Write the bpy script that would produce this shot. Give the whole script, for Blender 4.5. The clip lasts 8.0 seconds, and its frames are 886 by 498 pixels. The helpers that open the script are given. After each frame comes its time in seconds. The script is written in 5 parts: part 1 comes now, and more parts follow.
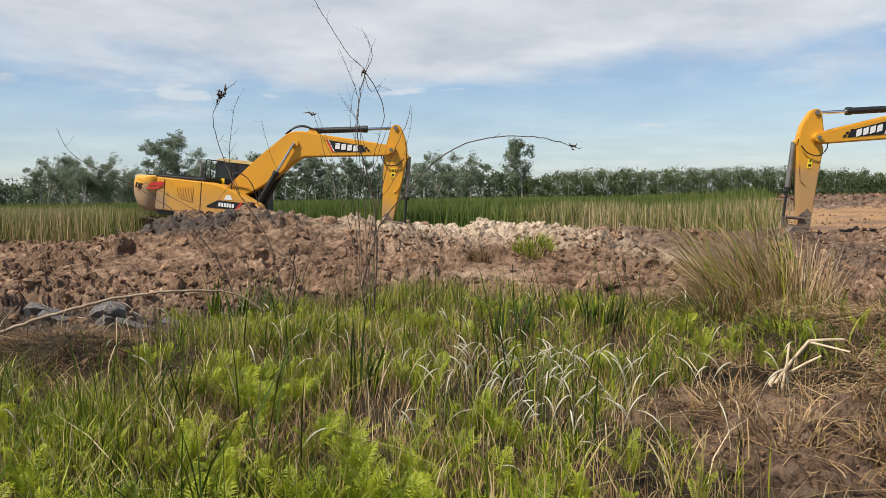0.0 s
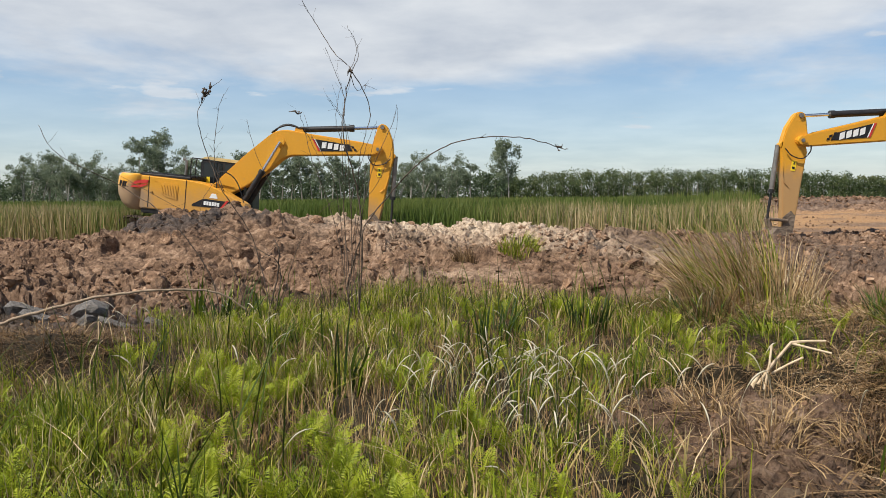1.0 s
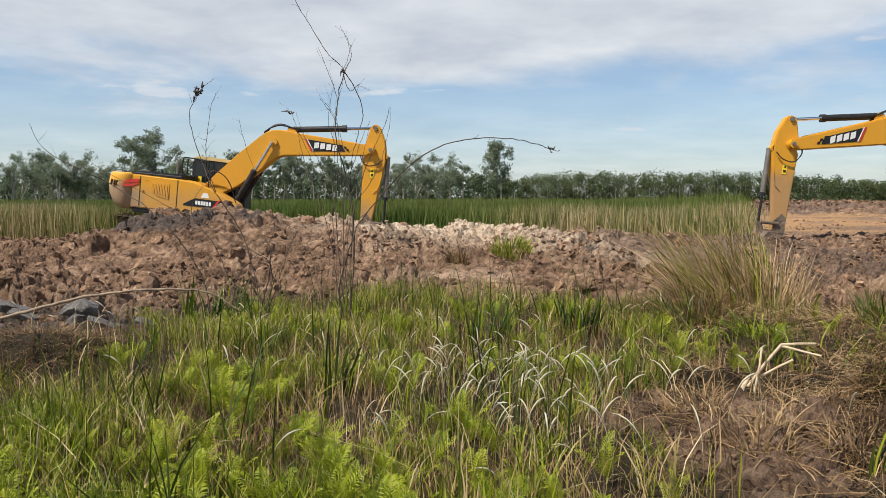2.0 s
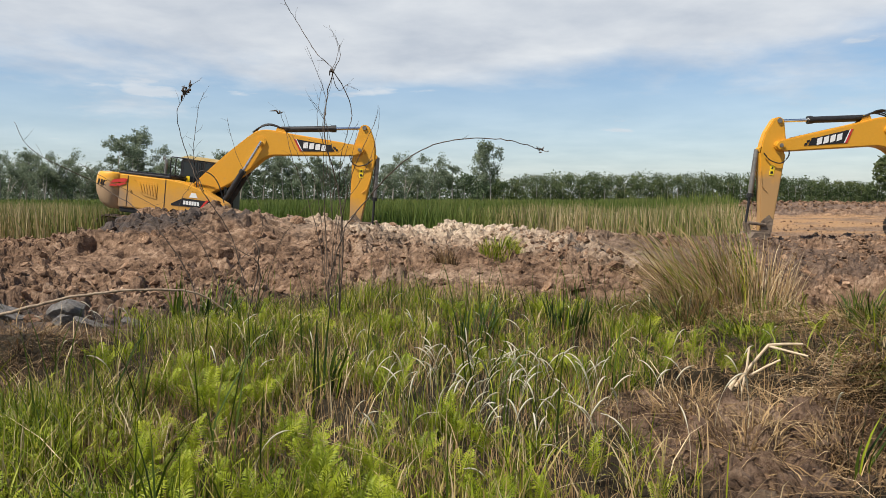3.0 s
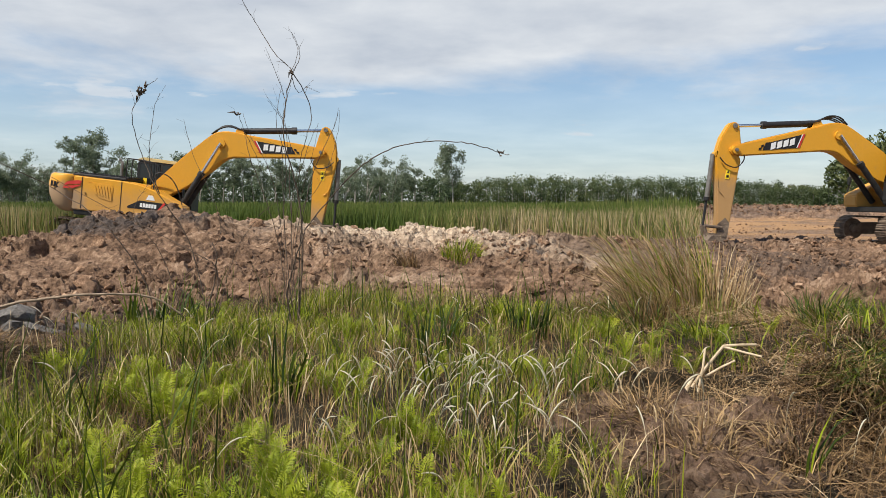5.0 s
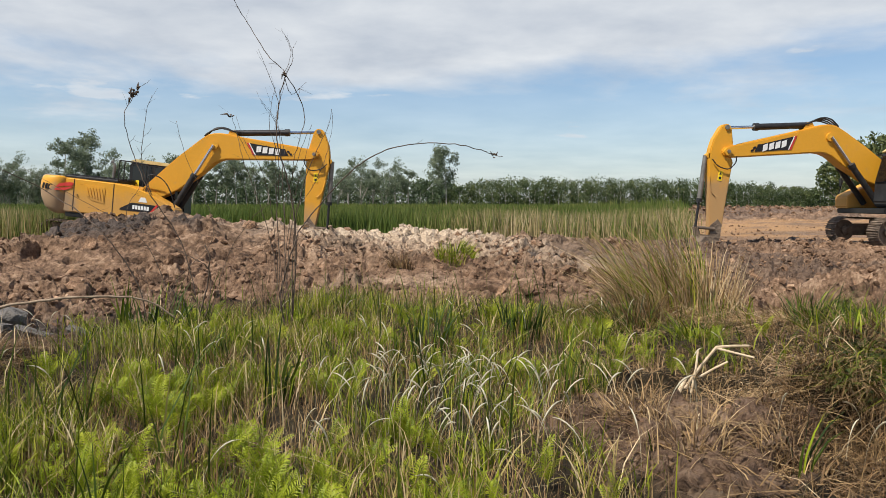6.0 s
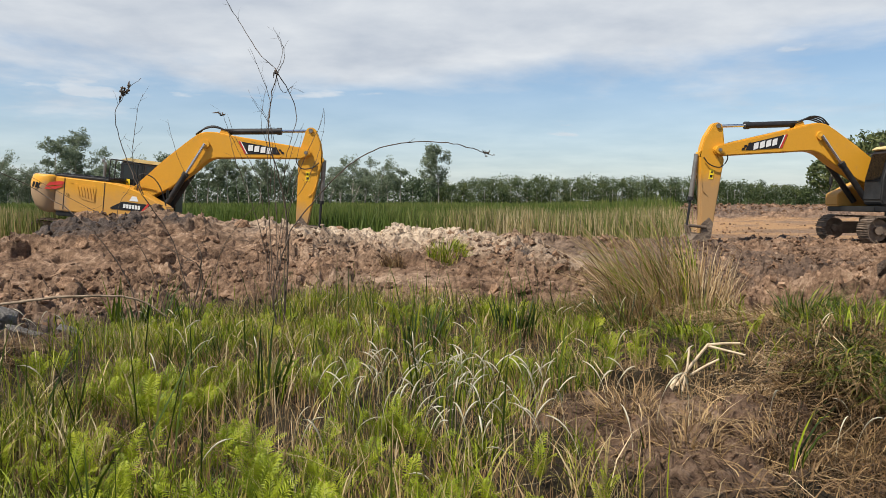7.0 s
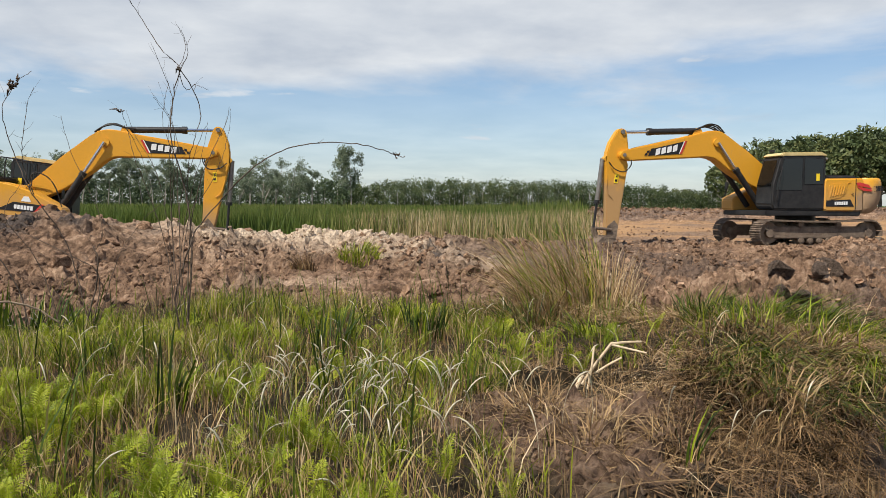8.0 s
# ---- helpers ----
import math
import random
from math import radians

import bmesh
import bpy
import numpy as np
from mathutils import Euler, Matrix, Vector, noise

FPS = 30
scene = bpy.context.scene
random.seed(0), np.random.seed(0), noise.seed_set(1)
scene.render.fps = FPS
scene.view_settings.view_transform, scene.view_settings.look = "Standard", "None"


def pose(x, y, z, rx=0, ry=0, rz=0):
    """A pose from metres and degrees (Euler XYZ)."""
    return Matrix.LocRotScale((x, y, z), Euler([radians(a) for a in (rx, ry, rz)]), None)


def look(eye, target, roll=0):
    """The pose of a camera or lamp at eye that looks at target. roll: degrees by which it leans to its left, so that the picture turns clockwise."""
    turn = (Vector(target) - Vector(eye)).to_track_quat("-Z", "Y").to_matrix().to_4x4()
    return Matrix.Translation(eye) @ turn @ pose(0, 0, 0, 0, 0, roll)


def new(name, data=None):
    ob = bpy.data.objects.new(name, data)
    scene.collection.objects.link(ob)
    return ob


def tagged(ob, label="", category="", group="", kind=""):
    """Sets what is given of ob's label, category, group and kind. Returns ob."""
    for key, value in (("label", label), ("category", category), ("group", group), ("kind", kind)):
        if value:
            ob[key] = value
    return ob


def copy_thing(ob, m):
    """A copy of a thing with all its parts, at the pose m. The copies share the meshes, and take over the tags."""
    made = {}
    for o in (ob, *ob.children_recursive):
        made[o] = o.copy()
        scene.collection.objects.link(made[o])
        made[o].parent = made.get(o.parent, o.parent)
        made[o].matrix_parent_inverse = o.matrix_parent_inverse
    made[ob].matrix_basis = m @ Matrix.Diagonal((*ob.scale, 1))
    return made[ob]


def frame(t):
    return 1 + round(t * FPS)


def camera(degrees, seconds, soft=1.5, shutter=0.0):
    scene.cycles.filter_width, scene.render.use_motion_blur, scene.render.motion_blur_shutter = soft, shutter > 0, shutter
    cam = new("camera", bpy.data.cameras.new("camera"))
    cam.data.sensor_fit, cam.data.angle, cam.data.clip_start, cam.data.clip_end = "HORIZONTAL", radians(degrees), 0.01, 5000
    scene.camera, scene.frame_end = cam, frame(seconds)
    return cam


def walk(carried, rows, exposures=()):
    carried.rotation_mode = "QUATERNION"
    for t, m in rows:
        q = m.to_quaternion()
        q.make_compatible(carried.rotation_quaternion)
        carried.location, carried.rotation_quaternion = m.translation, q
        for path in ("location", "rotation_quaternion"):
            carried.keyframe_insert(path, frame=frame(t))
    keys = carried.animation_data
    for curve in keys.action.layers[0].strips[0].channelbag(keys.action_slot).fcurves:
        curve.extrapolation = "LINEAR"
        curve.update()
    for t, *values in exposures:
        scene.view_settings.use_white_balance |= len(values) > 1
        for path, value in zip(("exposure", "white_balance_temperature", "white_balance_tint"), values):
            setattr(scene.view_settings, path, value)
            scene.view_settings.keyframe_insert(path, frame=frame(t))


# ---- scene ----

LENS = 60.67
cam = camera(LENS, 8.0, soft=0.85)
walk(cam, [
    (0.0, pose(-0.026, -0.030, 1.603, 86.02, 0.84, 3.00)),
    (0.5, pose(-0.024, -0.029, 1.604, 86.01, 0.66, 2.48)),
    (1.0, pose(-0.014, -0.017, 1.603, 86.01, 0.48, 2.01)),
    (1.2, pose(-0.013, -0.016, 1.603, 86.02, 0.41, 1.84)),
    (2.3, pose(-0.010, -0.012, 1.602, 86.11, 0.04, 1.33)),
    (2.5, pose(-0.009, -0.011, 1.602, 86.12, 0.01, 1.22)),
    (3.0, pose(-0.006, -0.004, 1.600, 86.12, 0.00, 0.65)),
    (3.5, pose(0.000, 0.000, 1.600, 86.12, 0.00, 0.00)),
    (4.0, pose(0.004, 0.001, 1.599, 86.15, -0.07, -0.77)),
    (4.5, pose(0.014, 0.010, 1.598, 86.26, -0.12, -1.59)),
    (4.7, pose(0.015, 0.011, 1.599, 86.29, -0.11, -1.87)),
    (5.8, pose(0.015, 0.012, 1.602, 86.46, -0.05, -2.60)),
    (6.0, pose(0.014, 0.011, 1.602, 86.47, -0.04, -2.68)),
    (6.5, pose(0.012, 0.008, 1.602, 86.38, -0.03, -2.87)),
    (7.0, pose(0.014, 0.006, 1.602, 86.36, 0.03, -3.26)),
    (7.5, pose(0.019, 0.007, 1.600, 86.38, 0.00, -4.26)),
    (7.6, pose(0.022, 0.009, 1.600, 86.40, -0.03, -4.94)),
    (7.7, pose(0.026, 0.012, 1.599, 86.43, -0.08, -5.88)),
    (7.8, pose(0.031, 0.017, 1.598, 86.47, -0.14, -6.97)),
    (7.9, pose(0.039, 0.022, 1.597, 86.51, -0.21, -8.26)),
    (8.0, pose(0.049, 0.028, 1.596, 86.56, -0.28, -9.81)),
], exposures=[(0.0, 0.30), (8.0, 0.30)])

# ---- daylight: high sun behind thin cloud ----
SUN_EL, SUN_AZ = radians(57), radians(234)      # azimuth clockwise from +y
sun = new("sun", bpy.data.lights.new("sun", "SUN"))
sun.data.energy, sun.data.angle, sun.data.color = 5.0, radians(0.6), (1.0, 0.93, 0.82)
d = Vector((math.sin(SUN_AZ) * math.cos(SUN_EL), math.cos(SUN_AZ) * math.cos(SUN_EL), math.sin(SUN_EL)))
sun.matrix_world = look(d * 50, (0, 0, 0))

world = bpy.data.worlds.new("sky")
scene.world = world
world.use_nodes = True
W = world.node_tree
W.nodes.clear()


def wn(kind, **kw):
    n = W.nodes.new(kind)
    for k, v in kw.items():
        n.inputs[k].default_value = v
    return n


def wmath(op, a, b=None, c=None, clamp=False):
    n = W.nodes.new("ShaderNodeMath")
    n.operation, n.use_clamp = op, clamp
    for i, v in enumerate((a, b, c)):
        if v is None:
            continue
        if isinstance(v, (int, float)):
            n.inputs[i].default_value = v
        else:
            W.links.new(v, n.inputs[i])
    return n.outputs[0]


def wstep(v, lo, hi):
    n = W.nodes.new("ShaderNodeMapRange")
    n.interpolation_type = "SMOOTHSTEP"
    W.links.new(v, n.inputs[0])
    n.inputs[1].default_value, n.inputs[2].default_value = min(lo, hi), max(lo, hi)
    if lo > hi:
        n.inputs[3].default_value, n.inputs[4].default_value = 1.0, 0.0
    return n.outputs[0]


sky = W.nodes.new("ShaderNodeTexSky")
sky.sky_type, sky.sun_disc = "NISHITA", False
sky.sun_elevation, sky.sun_rotation = SUN_EL, SUN_AZ
sky.air_density, sky.dust_density, sky.ozone_density = 1.0, 0.5, 3.0
coord = W.nodes.new("ShaderNodeTexCoord")
sep = W.nodes.new("ShaderNodeSeparateXYZ")
W.links.new(coord.outputs["Generated"], sep.inputs[0])
up = wmath("MAXIMUM", sep.outputs[2], 0.0)
# cloud deck: directions met with a flat layer, so that clouds shrink towards the horizon
den = wmath("ADD", up, 0.11)
cx = wmath("DIVIDE", sep.outputs[0], den)
cy = wmath("DIVIDE", sep.outputs[1], den)
comb = W.nodes.new("ShaderNodeCombineXYZ")
W.links.new(cx, comb.inputs[0])
W.links.new(cy, comb.inputs[1])
n1 = wn("ShaderNodeTexNoise", Scale=0.55, Detail=9.0, Roughness=0.56, Distortion=0.25)
W.links.new(comb.outputs[0], n1.inputs["Vector"])
n2 = wn("ShaderNodeTexNoise", Scale=1.7, Detail=8.0, Roughness=0.55, Distortion=0.1)
W.links.new(comb.outputs[0], n2.inputs["Vector"])
# the deck is closed overhead and opens low over the horizon, where small heaped clouds drift
deck = wstep(wmath("ADD", wmath("MULTIPLY", n1.outputs["Fac"], 0.34), up), 0.265, 0.355)
n3 = wn("ShaderNodeTexNoise", Scale=1.0, Detail=7.0, Roughness=0.5)
flat = W.nodes.new("ShaderNodeMapping")
flat.inputs["Scale"].default_value = (7.0, 7.0, 34.0)
W.links.new(coord.outputs["Generated"], flat.inputs[0])
W.links.new(flat.outputs[0], n3.inputs["Vector"])
puff = wmath("MULTIPLY", wstep(n3.outputs["Fac"], 0.585, 0.70), wstep(up, 0.03, 0.08))
# overhead the deck breaks up, so that the sun comes through
opening = wmath("SUBTRACT", 1.0, wmath("MULTIPLY", wstep(up, 0.30, 0.48), wstep(n1.outputs["Fac"], 0.95, 0.65)))
cover = wmath("MAXIMUM", wmath("MULTIPLY", wmath("MULTIPLY", deck, 0.93), opening), wmath("MULTIPLY", puff, 0.75))
# thin veil of haze towards the horizon
veil = wmath("MULTIPLY", wstep(up, 0.24, 0.0), 0.46)
cover = wmath("MAXIMUM", cover, veil)
tone = W.nodes.new("ShaderNodeValToRGB")
tone.color_ramp.elements[0].position, tone.color_ramp.elements[0].color = 0.30, (4.3, 4.7, 5.3, 1)
tone.color_ramp.elements[1].position, tone.color_ramp.elements[1].color = 0.68, (6.5, 6.7, 6.9, 1)
W.links.new(n2.outputs["Fac"], tone.inputs[0])
mix = W.nodes.new("ShaderNodeMix")
mix.data_type = "RGBA"
W.links.new(cover, mix.inputs["Factor"])
tint = W.nodes.new("ShaderNodeMix")
tint.data_type, tint.blend_type = "RGBA", "MULTIPLY"
tint.inputs["Factor"].default_value = 1.0
tint.inputs["B"].default_value = (0.90, 0.96, 1.0, 1)
W.links.new(sky.outputs[0], tint.inputs["A"])
W.links.new(tint.outputs["Result"], mix.inputs["A"])
W.links.new(tone.outputs[0], mix.inputs["B"])
bg = wn("ShaderNodeBackground", Strength=0.100)
W.links.new(mix.outputs["Result"], bg.inputs[0])
out = W.nodes.new("ShaderNodeOutputWorld")
W.links.new(bg.outputs[0], out.inputs[0])

# ---- materials ----
def material(name, rough=0.7, metal=0.0, spec=0.3):
    m = bpy.data.materials.new(name)
    m.use_nodes = True
    b = m.node_tree.nodes["Principled BSDF"]
    b.inputs["Roughness"].default_value, b.inputs["Metallic"].default_value = rough, metal
    b.inputs["Specular IOR Level"].default_value = spec
    return m, m.node_tree, b


def nd(t, kind, **kw):
    n = t.nodes.new(kind)
    for k, v in kw.items():
        n.inputs[k].default_value = v
    return n


def noise_of(t, scale, detail=5.0, rough=0.6, coords=None):
    n = nd(t, "ShaderNodeTexNoise", Scale=scale, Detail=detail, Roughness=rough)
    if coords is None:
        g = t.nodes.new("ShaderNodeTexCoord")
        coords = g.outputs["Object"]
    t.links.new(coords, n.inputs["Vector"])
    return n.outputs["Fac"]


def ramp(t, fac, stops):
    n = t.nodes.new("ShaderNodeValToRGB")
    e = n.color_ramp.elements
    while len(e) < len(stops):
        e.new(0.5)
    for el, (p, c) in zip(e, stops):
        el.position, el.color = p, (*c, 1)
    t.links.new(fac, n.inputs[0])
    return n.outputs[0]


def blend(t, fac, a, b):
    n = t.nodes.new("ShaderNodeMix")
    n.data_type = "RGBA"
    for v, k in ((fac, "Factor"), (a, "A"), (b, "B")):
        if isinstance(v, (int, float)):
            n.inputs[k].default_value = v
        elif isinstance(v, tuple):
            n.inputs[k].default_value = (*v, 1)
        else:
            t.links.new(v, n.inputs[k])
    return n.outputs["Result"]


def mth(t, op, a, b=0.0):
    n = t.nodes.new("ShaderNodeMath")
    n.operation = op
    for i, v in enumerate((a, b)):
        if isinstance(v, (int, float)):
            n.inputs[i].default_value = v
        else:
            t.links.new(v, n.inputs[i])
    return n.outputs[0]


def step(t, v, lo, hi):
    n = t.nodes.new("ShaderNodeMapRange")
    n.interpolation_type = "SMOOTHSTEP"
    t.links.new(v, n.inputs[0])
    n.inputs[1].default_value, n.inputs[2].default_value = lo, hi
    return n.outputs[0]


def bump(t, b, fac, strength, distance):
    n = nd(t, "ShaderNodeBump", Strength=strength, Distance=distance)
    t.links.new(fac, n.inputs["Height"])
    t.links.new(n.outputs[0], b.inputs["Normal"])


def attr(t, name):
    n = t.nodes.new("ShaderNodeAttribute")
    n.attribute_name = name
    return n.outputs["Fac"]


def painted(name, colour, dirt=(0.34, 0.225, 0.13), amount=0.5, rough=0.42):
    """Machine paint with dust in blotches and dried mud splashed up from below."""
    m, t, b = material(name, rough, 0.0, 0.45)
    n = noise_of(t, 2.2, 8.0, 0.65)
    n2 = noise_of(t, 13.0, 6.0, 0.7)
    base = blend(t, step(t, n2, 0.3, 0.8), tuple(c * 0.93 for c in colour), colour)
    g = t.nodes.new("ShaderNodeTexCoord")
    s = t.nodes.new("ShaderNodeSeparateXYZ")
    t.links.new(g.outputs["Object"], s.inputs[0])
    low = mth(t, "SUBTRACT", 1.0, step(t, mth(t, "ADD", mth(t, "SUBTRACT", s.outputs[2], mth(t, "MULTIPLY", step(t, s.outputs[0], 5.3, 5.9), 0.25)), mth(t, "MULTIPLY", mth(t, "SUBTRACT", n, 0.5), 1.1)), 1.55, 2.2))
    far = step(t, mth(t, "ADD", mth(t, "MULTIPLY", s.outputs[0], -1.0), mth(t, "MULTIPLY", mth(t, "SUBTRACT", n, 0.5), 1.2)), 0.8, 1.9)
    far = mth(t, "MAXIMUM", far, step(t, s.outputs[0], 5.3, 5.9))
    spot = step(t, mth(t, "ADD", mth(t, "MULTIPLY", n, 0.6), mth(t, "MULTIPLY", n2, 0.4)), 0.55, 0.66)
    f = mth(t, "MULTIPLY", mth(t, "MAXIMUM", mth(t, "MULTIPLY", low, mth(t, "MAXIMUM", far, 0.22)), mth(t, "MULTIPLY", spot, 0.35)), amount * 2)
    t.links.new(blend(t, f, base, dirt), b.inputs["Base Color"])
    r = t.nodes.new("ShaderNodeMapRange")
    t.links.new(f, r.inputs[0])
    r.inputs[3].default_value, r.inputs[4].default_value = rough, 0.9
    t.links.new(r.outputs[0], b.inputs["Roughness"])
    bump(t, b, n2, 0.08, 0.01)
    return m


def plain(name, a, c, scale=6.0, rough=0.6, metal=0.0, rel=0.15, dist=0.01, spec=0.3):
    m, t, b = material(name, rough, metal, spec)
    n = noise_of(t, scale, 7.0, 0.65)
    t.links.new(ramp(t, n, [(0.3, a), (0.7, c)]), b.inputs["Base Color"])
    bump(t, b, noise_of(t, scale * 4, 5.0, 0.6), rel, dist)
    return m


def leafy(name, stops, thin=0.35, rough=0.55):
    """Blades and leaves: the colour runs over the attribute 'hue'; light shines through them."""
    m, t, b = material(name, rough, 0.0, 0.25)
    c = ramp(t, attr(t, "hue"), stops)
    t.links.new(c, b.inputs["Base Color"])
    tr = t.nodes.new("ShaderNodeBsdfTranslucent")
    t.links.new(c, tr.inputs[0])
    mx = t.nodes.new("ShaderNodeMixShader")
    mx.inputs[0].default_value = thin
    t.links.new(b.outputs[0], mx.inputs[1])
    t.links.new(tr.outputs[0], mx.inputs[2])
    t.links.new(mx.outputs[0], t.nodes["Material Output"].inputs[0])
    return m


YELLOW = painted("machine_yellow", (0.72, 0.345, 0.024), amount=0.85)
YELLOW_ARM = painted("machine_yellow_worn", (0.70, 0.335, 0.022), amount=0.36, rough=0.5)
BLACK = plain("black_steel", (0.012, 0.012, 0.013), (0.035, 0.033, 0.032), 5.0, 0.45)
RUBBER = plain("hose_rubber", (0.012, 0.012, 0.012), (0.028, 0.026, 0.025), 8.0, 0.6)
STEEL = plain("worn_steel", (0.14, 0.125, 0.11), (0.30, 0.28, 0.25), 4.0, 0.45, 0.6)
CHROME = plain("chrome_rod", (0.62, 0.63, 0.64), (0.75, 0.76, 0.77), 3.0, 0.18, 1.0, 0.02)
MUDDY = plain("mud_caked_steel", (0.085, 0.062, 0.048), (0.24, 0.18, 0.13), 3.5, 0.85, 0.0, 0.7, 0.05)
WHITE = plain("white_lettering", (0.72, 0.72, 0.70), (0.82, 0.82, 0.80), 9.0, 0.5)
RED = plain("red_lettering", (0.52, 0.035, 0.03), (0.62, 0.06, 0.045), 9.0, 0.5)
DECAL = plain("black_lettering", (0.012, 0.012, 0.014), (0.022, 0.022, 0.024), 9.0, 0.5)
SAFETY = plain("yellow_sticker", (0.85, 0.60, 0.02), (0.9, 0.66, 0.04), 9.0, 0.5)
CREAM = plain("cab_roof_paint", (0.50, 0.38, 0.16), (0.62, 0.50, 0.25), 4.0, 0.55)
gm, gt, gb_ = material("tinted_glass", 0.06, 0.0, 0.5)
gb_.inputs["Base Color"].default_value = (0.012, 0.014, 0.016, 1)
GLASS = gm

# soil: brown clods with paler dry faces; the zones come with the sheet
SOILC = [(0.34, (0.030, 0.019, 0.013)), (0.44, (0.13, 0.078, 0.048)), (0.53, (0.27, 0.168, 0.105)), (0.64, (0.50, 0.35, 0.235))]


def soil_colour(t):
    n = noise_of(t, 1.1, 9.0, 0.68)
    n2 = noise_of(t, 6.5, 6.0, 0.7)
    f = mth(t, "ADD", mth(t, "MULTIPLY", n, 0.5), mth(t, "MULTIPLY", n2, 0.5))
    return ramp(t, f, SOILC), n, n2


gm, t, b = material("soil", 0.9, 0.0, 0.2)
brown, n, n2 = soil_colour(t)
c = blend(t, mth(t, "MULTIPLY", attr(t, "pale"), step(t, n2, 0.25, 0.6)), brown, (0.66, 0.53, 0.39))
c = blend(t, attr(t, "orange"), c, ramp(t, n2, [(0.3, (0.27, 0.145, 0.065)), (0.7, (0.47, 0.29, 0.145))]))
wet = mth(t, "MULTIPLY", attr(t, "wet"), step(t, n, 0.30, 0.50))
c = blend(t, wet, c, ramp(t, n2, [(0.3, (0.036, 0.027, 0.022)), (0.7, (0.15, 0.115, 0.094))]))
# dark turf soil, deepened further: shade between the blades put into its colour
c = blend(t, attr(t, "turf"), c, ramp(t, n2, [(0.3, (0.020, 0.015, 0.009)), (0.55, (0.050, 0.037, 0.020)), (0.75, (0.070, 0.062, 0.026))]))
c = blend(t, attr(t, "field"), c, ramp(t, n, [(0.35, (0.055, 0.075, 0.02)), (0.65, (0.10, 0.12, 0.035))]))
t.links.new(c, b.inputs["Base Color"])
r = t.nodes.new("ShaderNodeMapRange")
t.links.new(wet, r.inputs[0])
r.inputs[3].default_value, r.inputs[4].default_value = 0.92, 0.5
t.links.new(r.outputs[0], b.inputs["Roughness"])
bump(t, b, noise_of(t, 16.0, 8.0, 0.75), 1.0, 0.07)
SOIL = gm

gm, t, b = material("clod_earth", 0.92, 0.0, 0.2)
c, n, n2 = soil_colour(t)
c = blend(t, mth(t, "MULTIPLY", attr(t, "pale"), 0.85), c, (0.66, 0.54, 0.40))
c = blend(t, mth(t, "MULTIPLY", attr(t, "wet"), 0.8), c, (0.075, 0.056, 0.044))
isl = t.nodes.new("ShaderNodeNewGeometry")
k = ramp(t, isl.outputs["Random Per Island"], [(0.0, (0.62, 0.59, 0.57)), (0.6, (0.92, 0.91, 0.90)), (1.0, (1.10, 1.06, 1.02))])
mu = t.nodes.new("ShaderNodeMix")
mu.data_type, mu.blend_type = "RGBA", "MULTIPLY"
mu.inputs["Factor"].default_value = 1.0
t.links.new(c, mu.inputs["A"])
t.links.new(k, mu.inputs["B"])
t.links.new(mu.outputs["Result"], b.inputs["Base Color"])
bump(t, b, noise_of(t, 20.0, 8.0, 0.7), 0.8, 0.03)
CLOD = gm

REED = leafy("reed_blades", [(0.0, (0.030, 0.065, 0.012)), (0.3, (0.085, 0.13, 0.022)), (0.55, (0.17, 0.19, 0.05)), (0.78, (0.38, 0.29, 0.14)), (1.0, (0.50, 0.40, 0.23))], 0.3)
GRASS = leafy("grass_blades", [(0.0, (0.024, 0.044, 0.008)), (0.25, (0.080, 0.115, 0.008)), (0.5, (0.215, 0.265, 0.012)), (0.65, (0.34, 0.345, 0.03)), (0.8, (0.38, 0.29, 0.12)), (1.0, (0.56, 0.45, 0.27))], 0.2)
FERN = leafy("fern_fronds", [(0.0, (0.10, 0.145, 0.008)), (0.5, (0.24, 0.29, 0.012)), (1.0, (0.46, 0.47, 0.04))], 0.3, 0.5)
STRAW = leafy("dry_straw", [(0.0, (0.060, 0.036, 0.018)), (0.35, (0.22, 0.132, 0.06)), (0.7, (0.44, 0.30, 0.145)), (1.0, (0.62, 0.49, 0.31))], 0.12)
PLUME = leafy("seed_heads", [(0.0, (0.50, 0.43, 0.28)), (1.0, (0.80, 0.75, 0.62))], 0.3, 0.7)
# distance haze put into the next two leaf colours: paler, greyer greens
LEAF = leafy("tree_leaves", [(0.0, (0.05, 0.075, 0.042)), (0.5, (0.095, 0.13, 0.065)), (1.0, (0.16, 0.195, 0.10))], 0.3)
LEAF_HAZY = leafy("paperbark_leaves", [(0.0, (0.10, 0.125, 0.085)), (0.5, (0.175, 0.21, 0.135)), (1.0, (0.28, 0.315, 0.21))], 0.3)
LEAF_FRESH = leafy("orchard_leaves", [(0.0, (0.045, 0.068, 0.028)), (0.5, (0.105, 0.135, 0.052)), (1.0, (0.22, 0.22, 0.08))], 0.3)
BARK = plain("pale_bark", (0.16, 0.14, 0.12), (0.42, 0.38, 0.33), 3.0, 0.85)
TWIG = plain("bare_twig", (0.045, 0.032, 0.024), (0.15, 0.11, 0.08), 18.0, 0.85)
DRYWOOD = plain("dry_wood", (0.17, 0.12, 0.08), (0.38, 0.29, 0.20), 14.0, 0.8)
GREY_CLAY = plain("grey_wet_clay", (0.15, 0.135, 0.12), (0.36, 0.33, 0.30), 4.0, 0.8, 0.0, 1.0, 0.08)
STALK = plain("bleached_stalk", (0.48, 0.36, 0.22), (0.72, 0.58, 0.40), 14.0, 0.7)

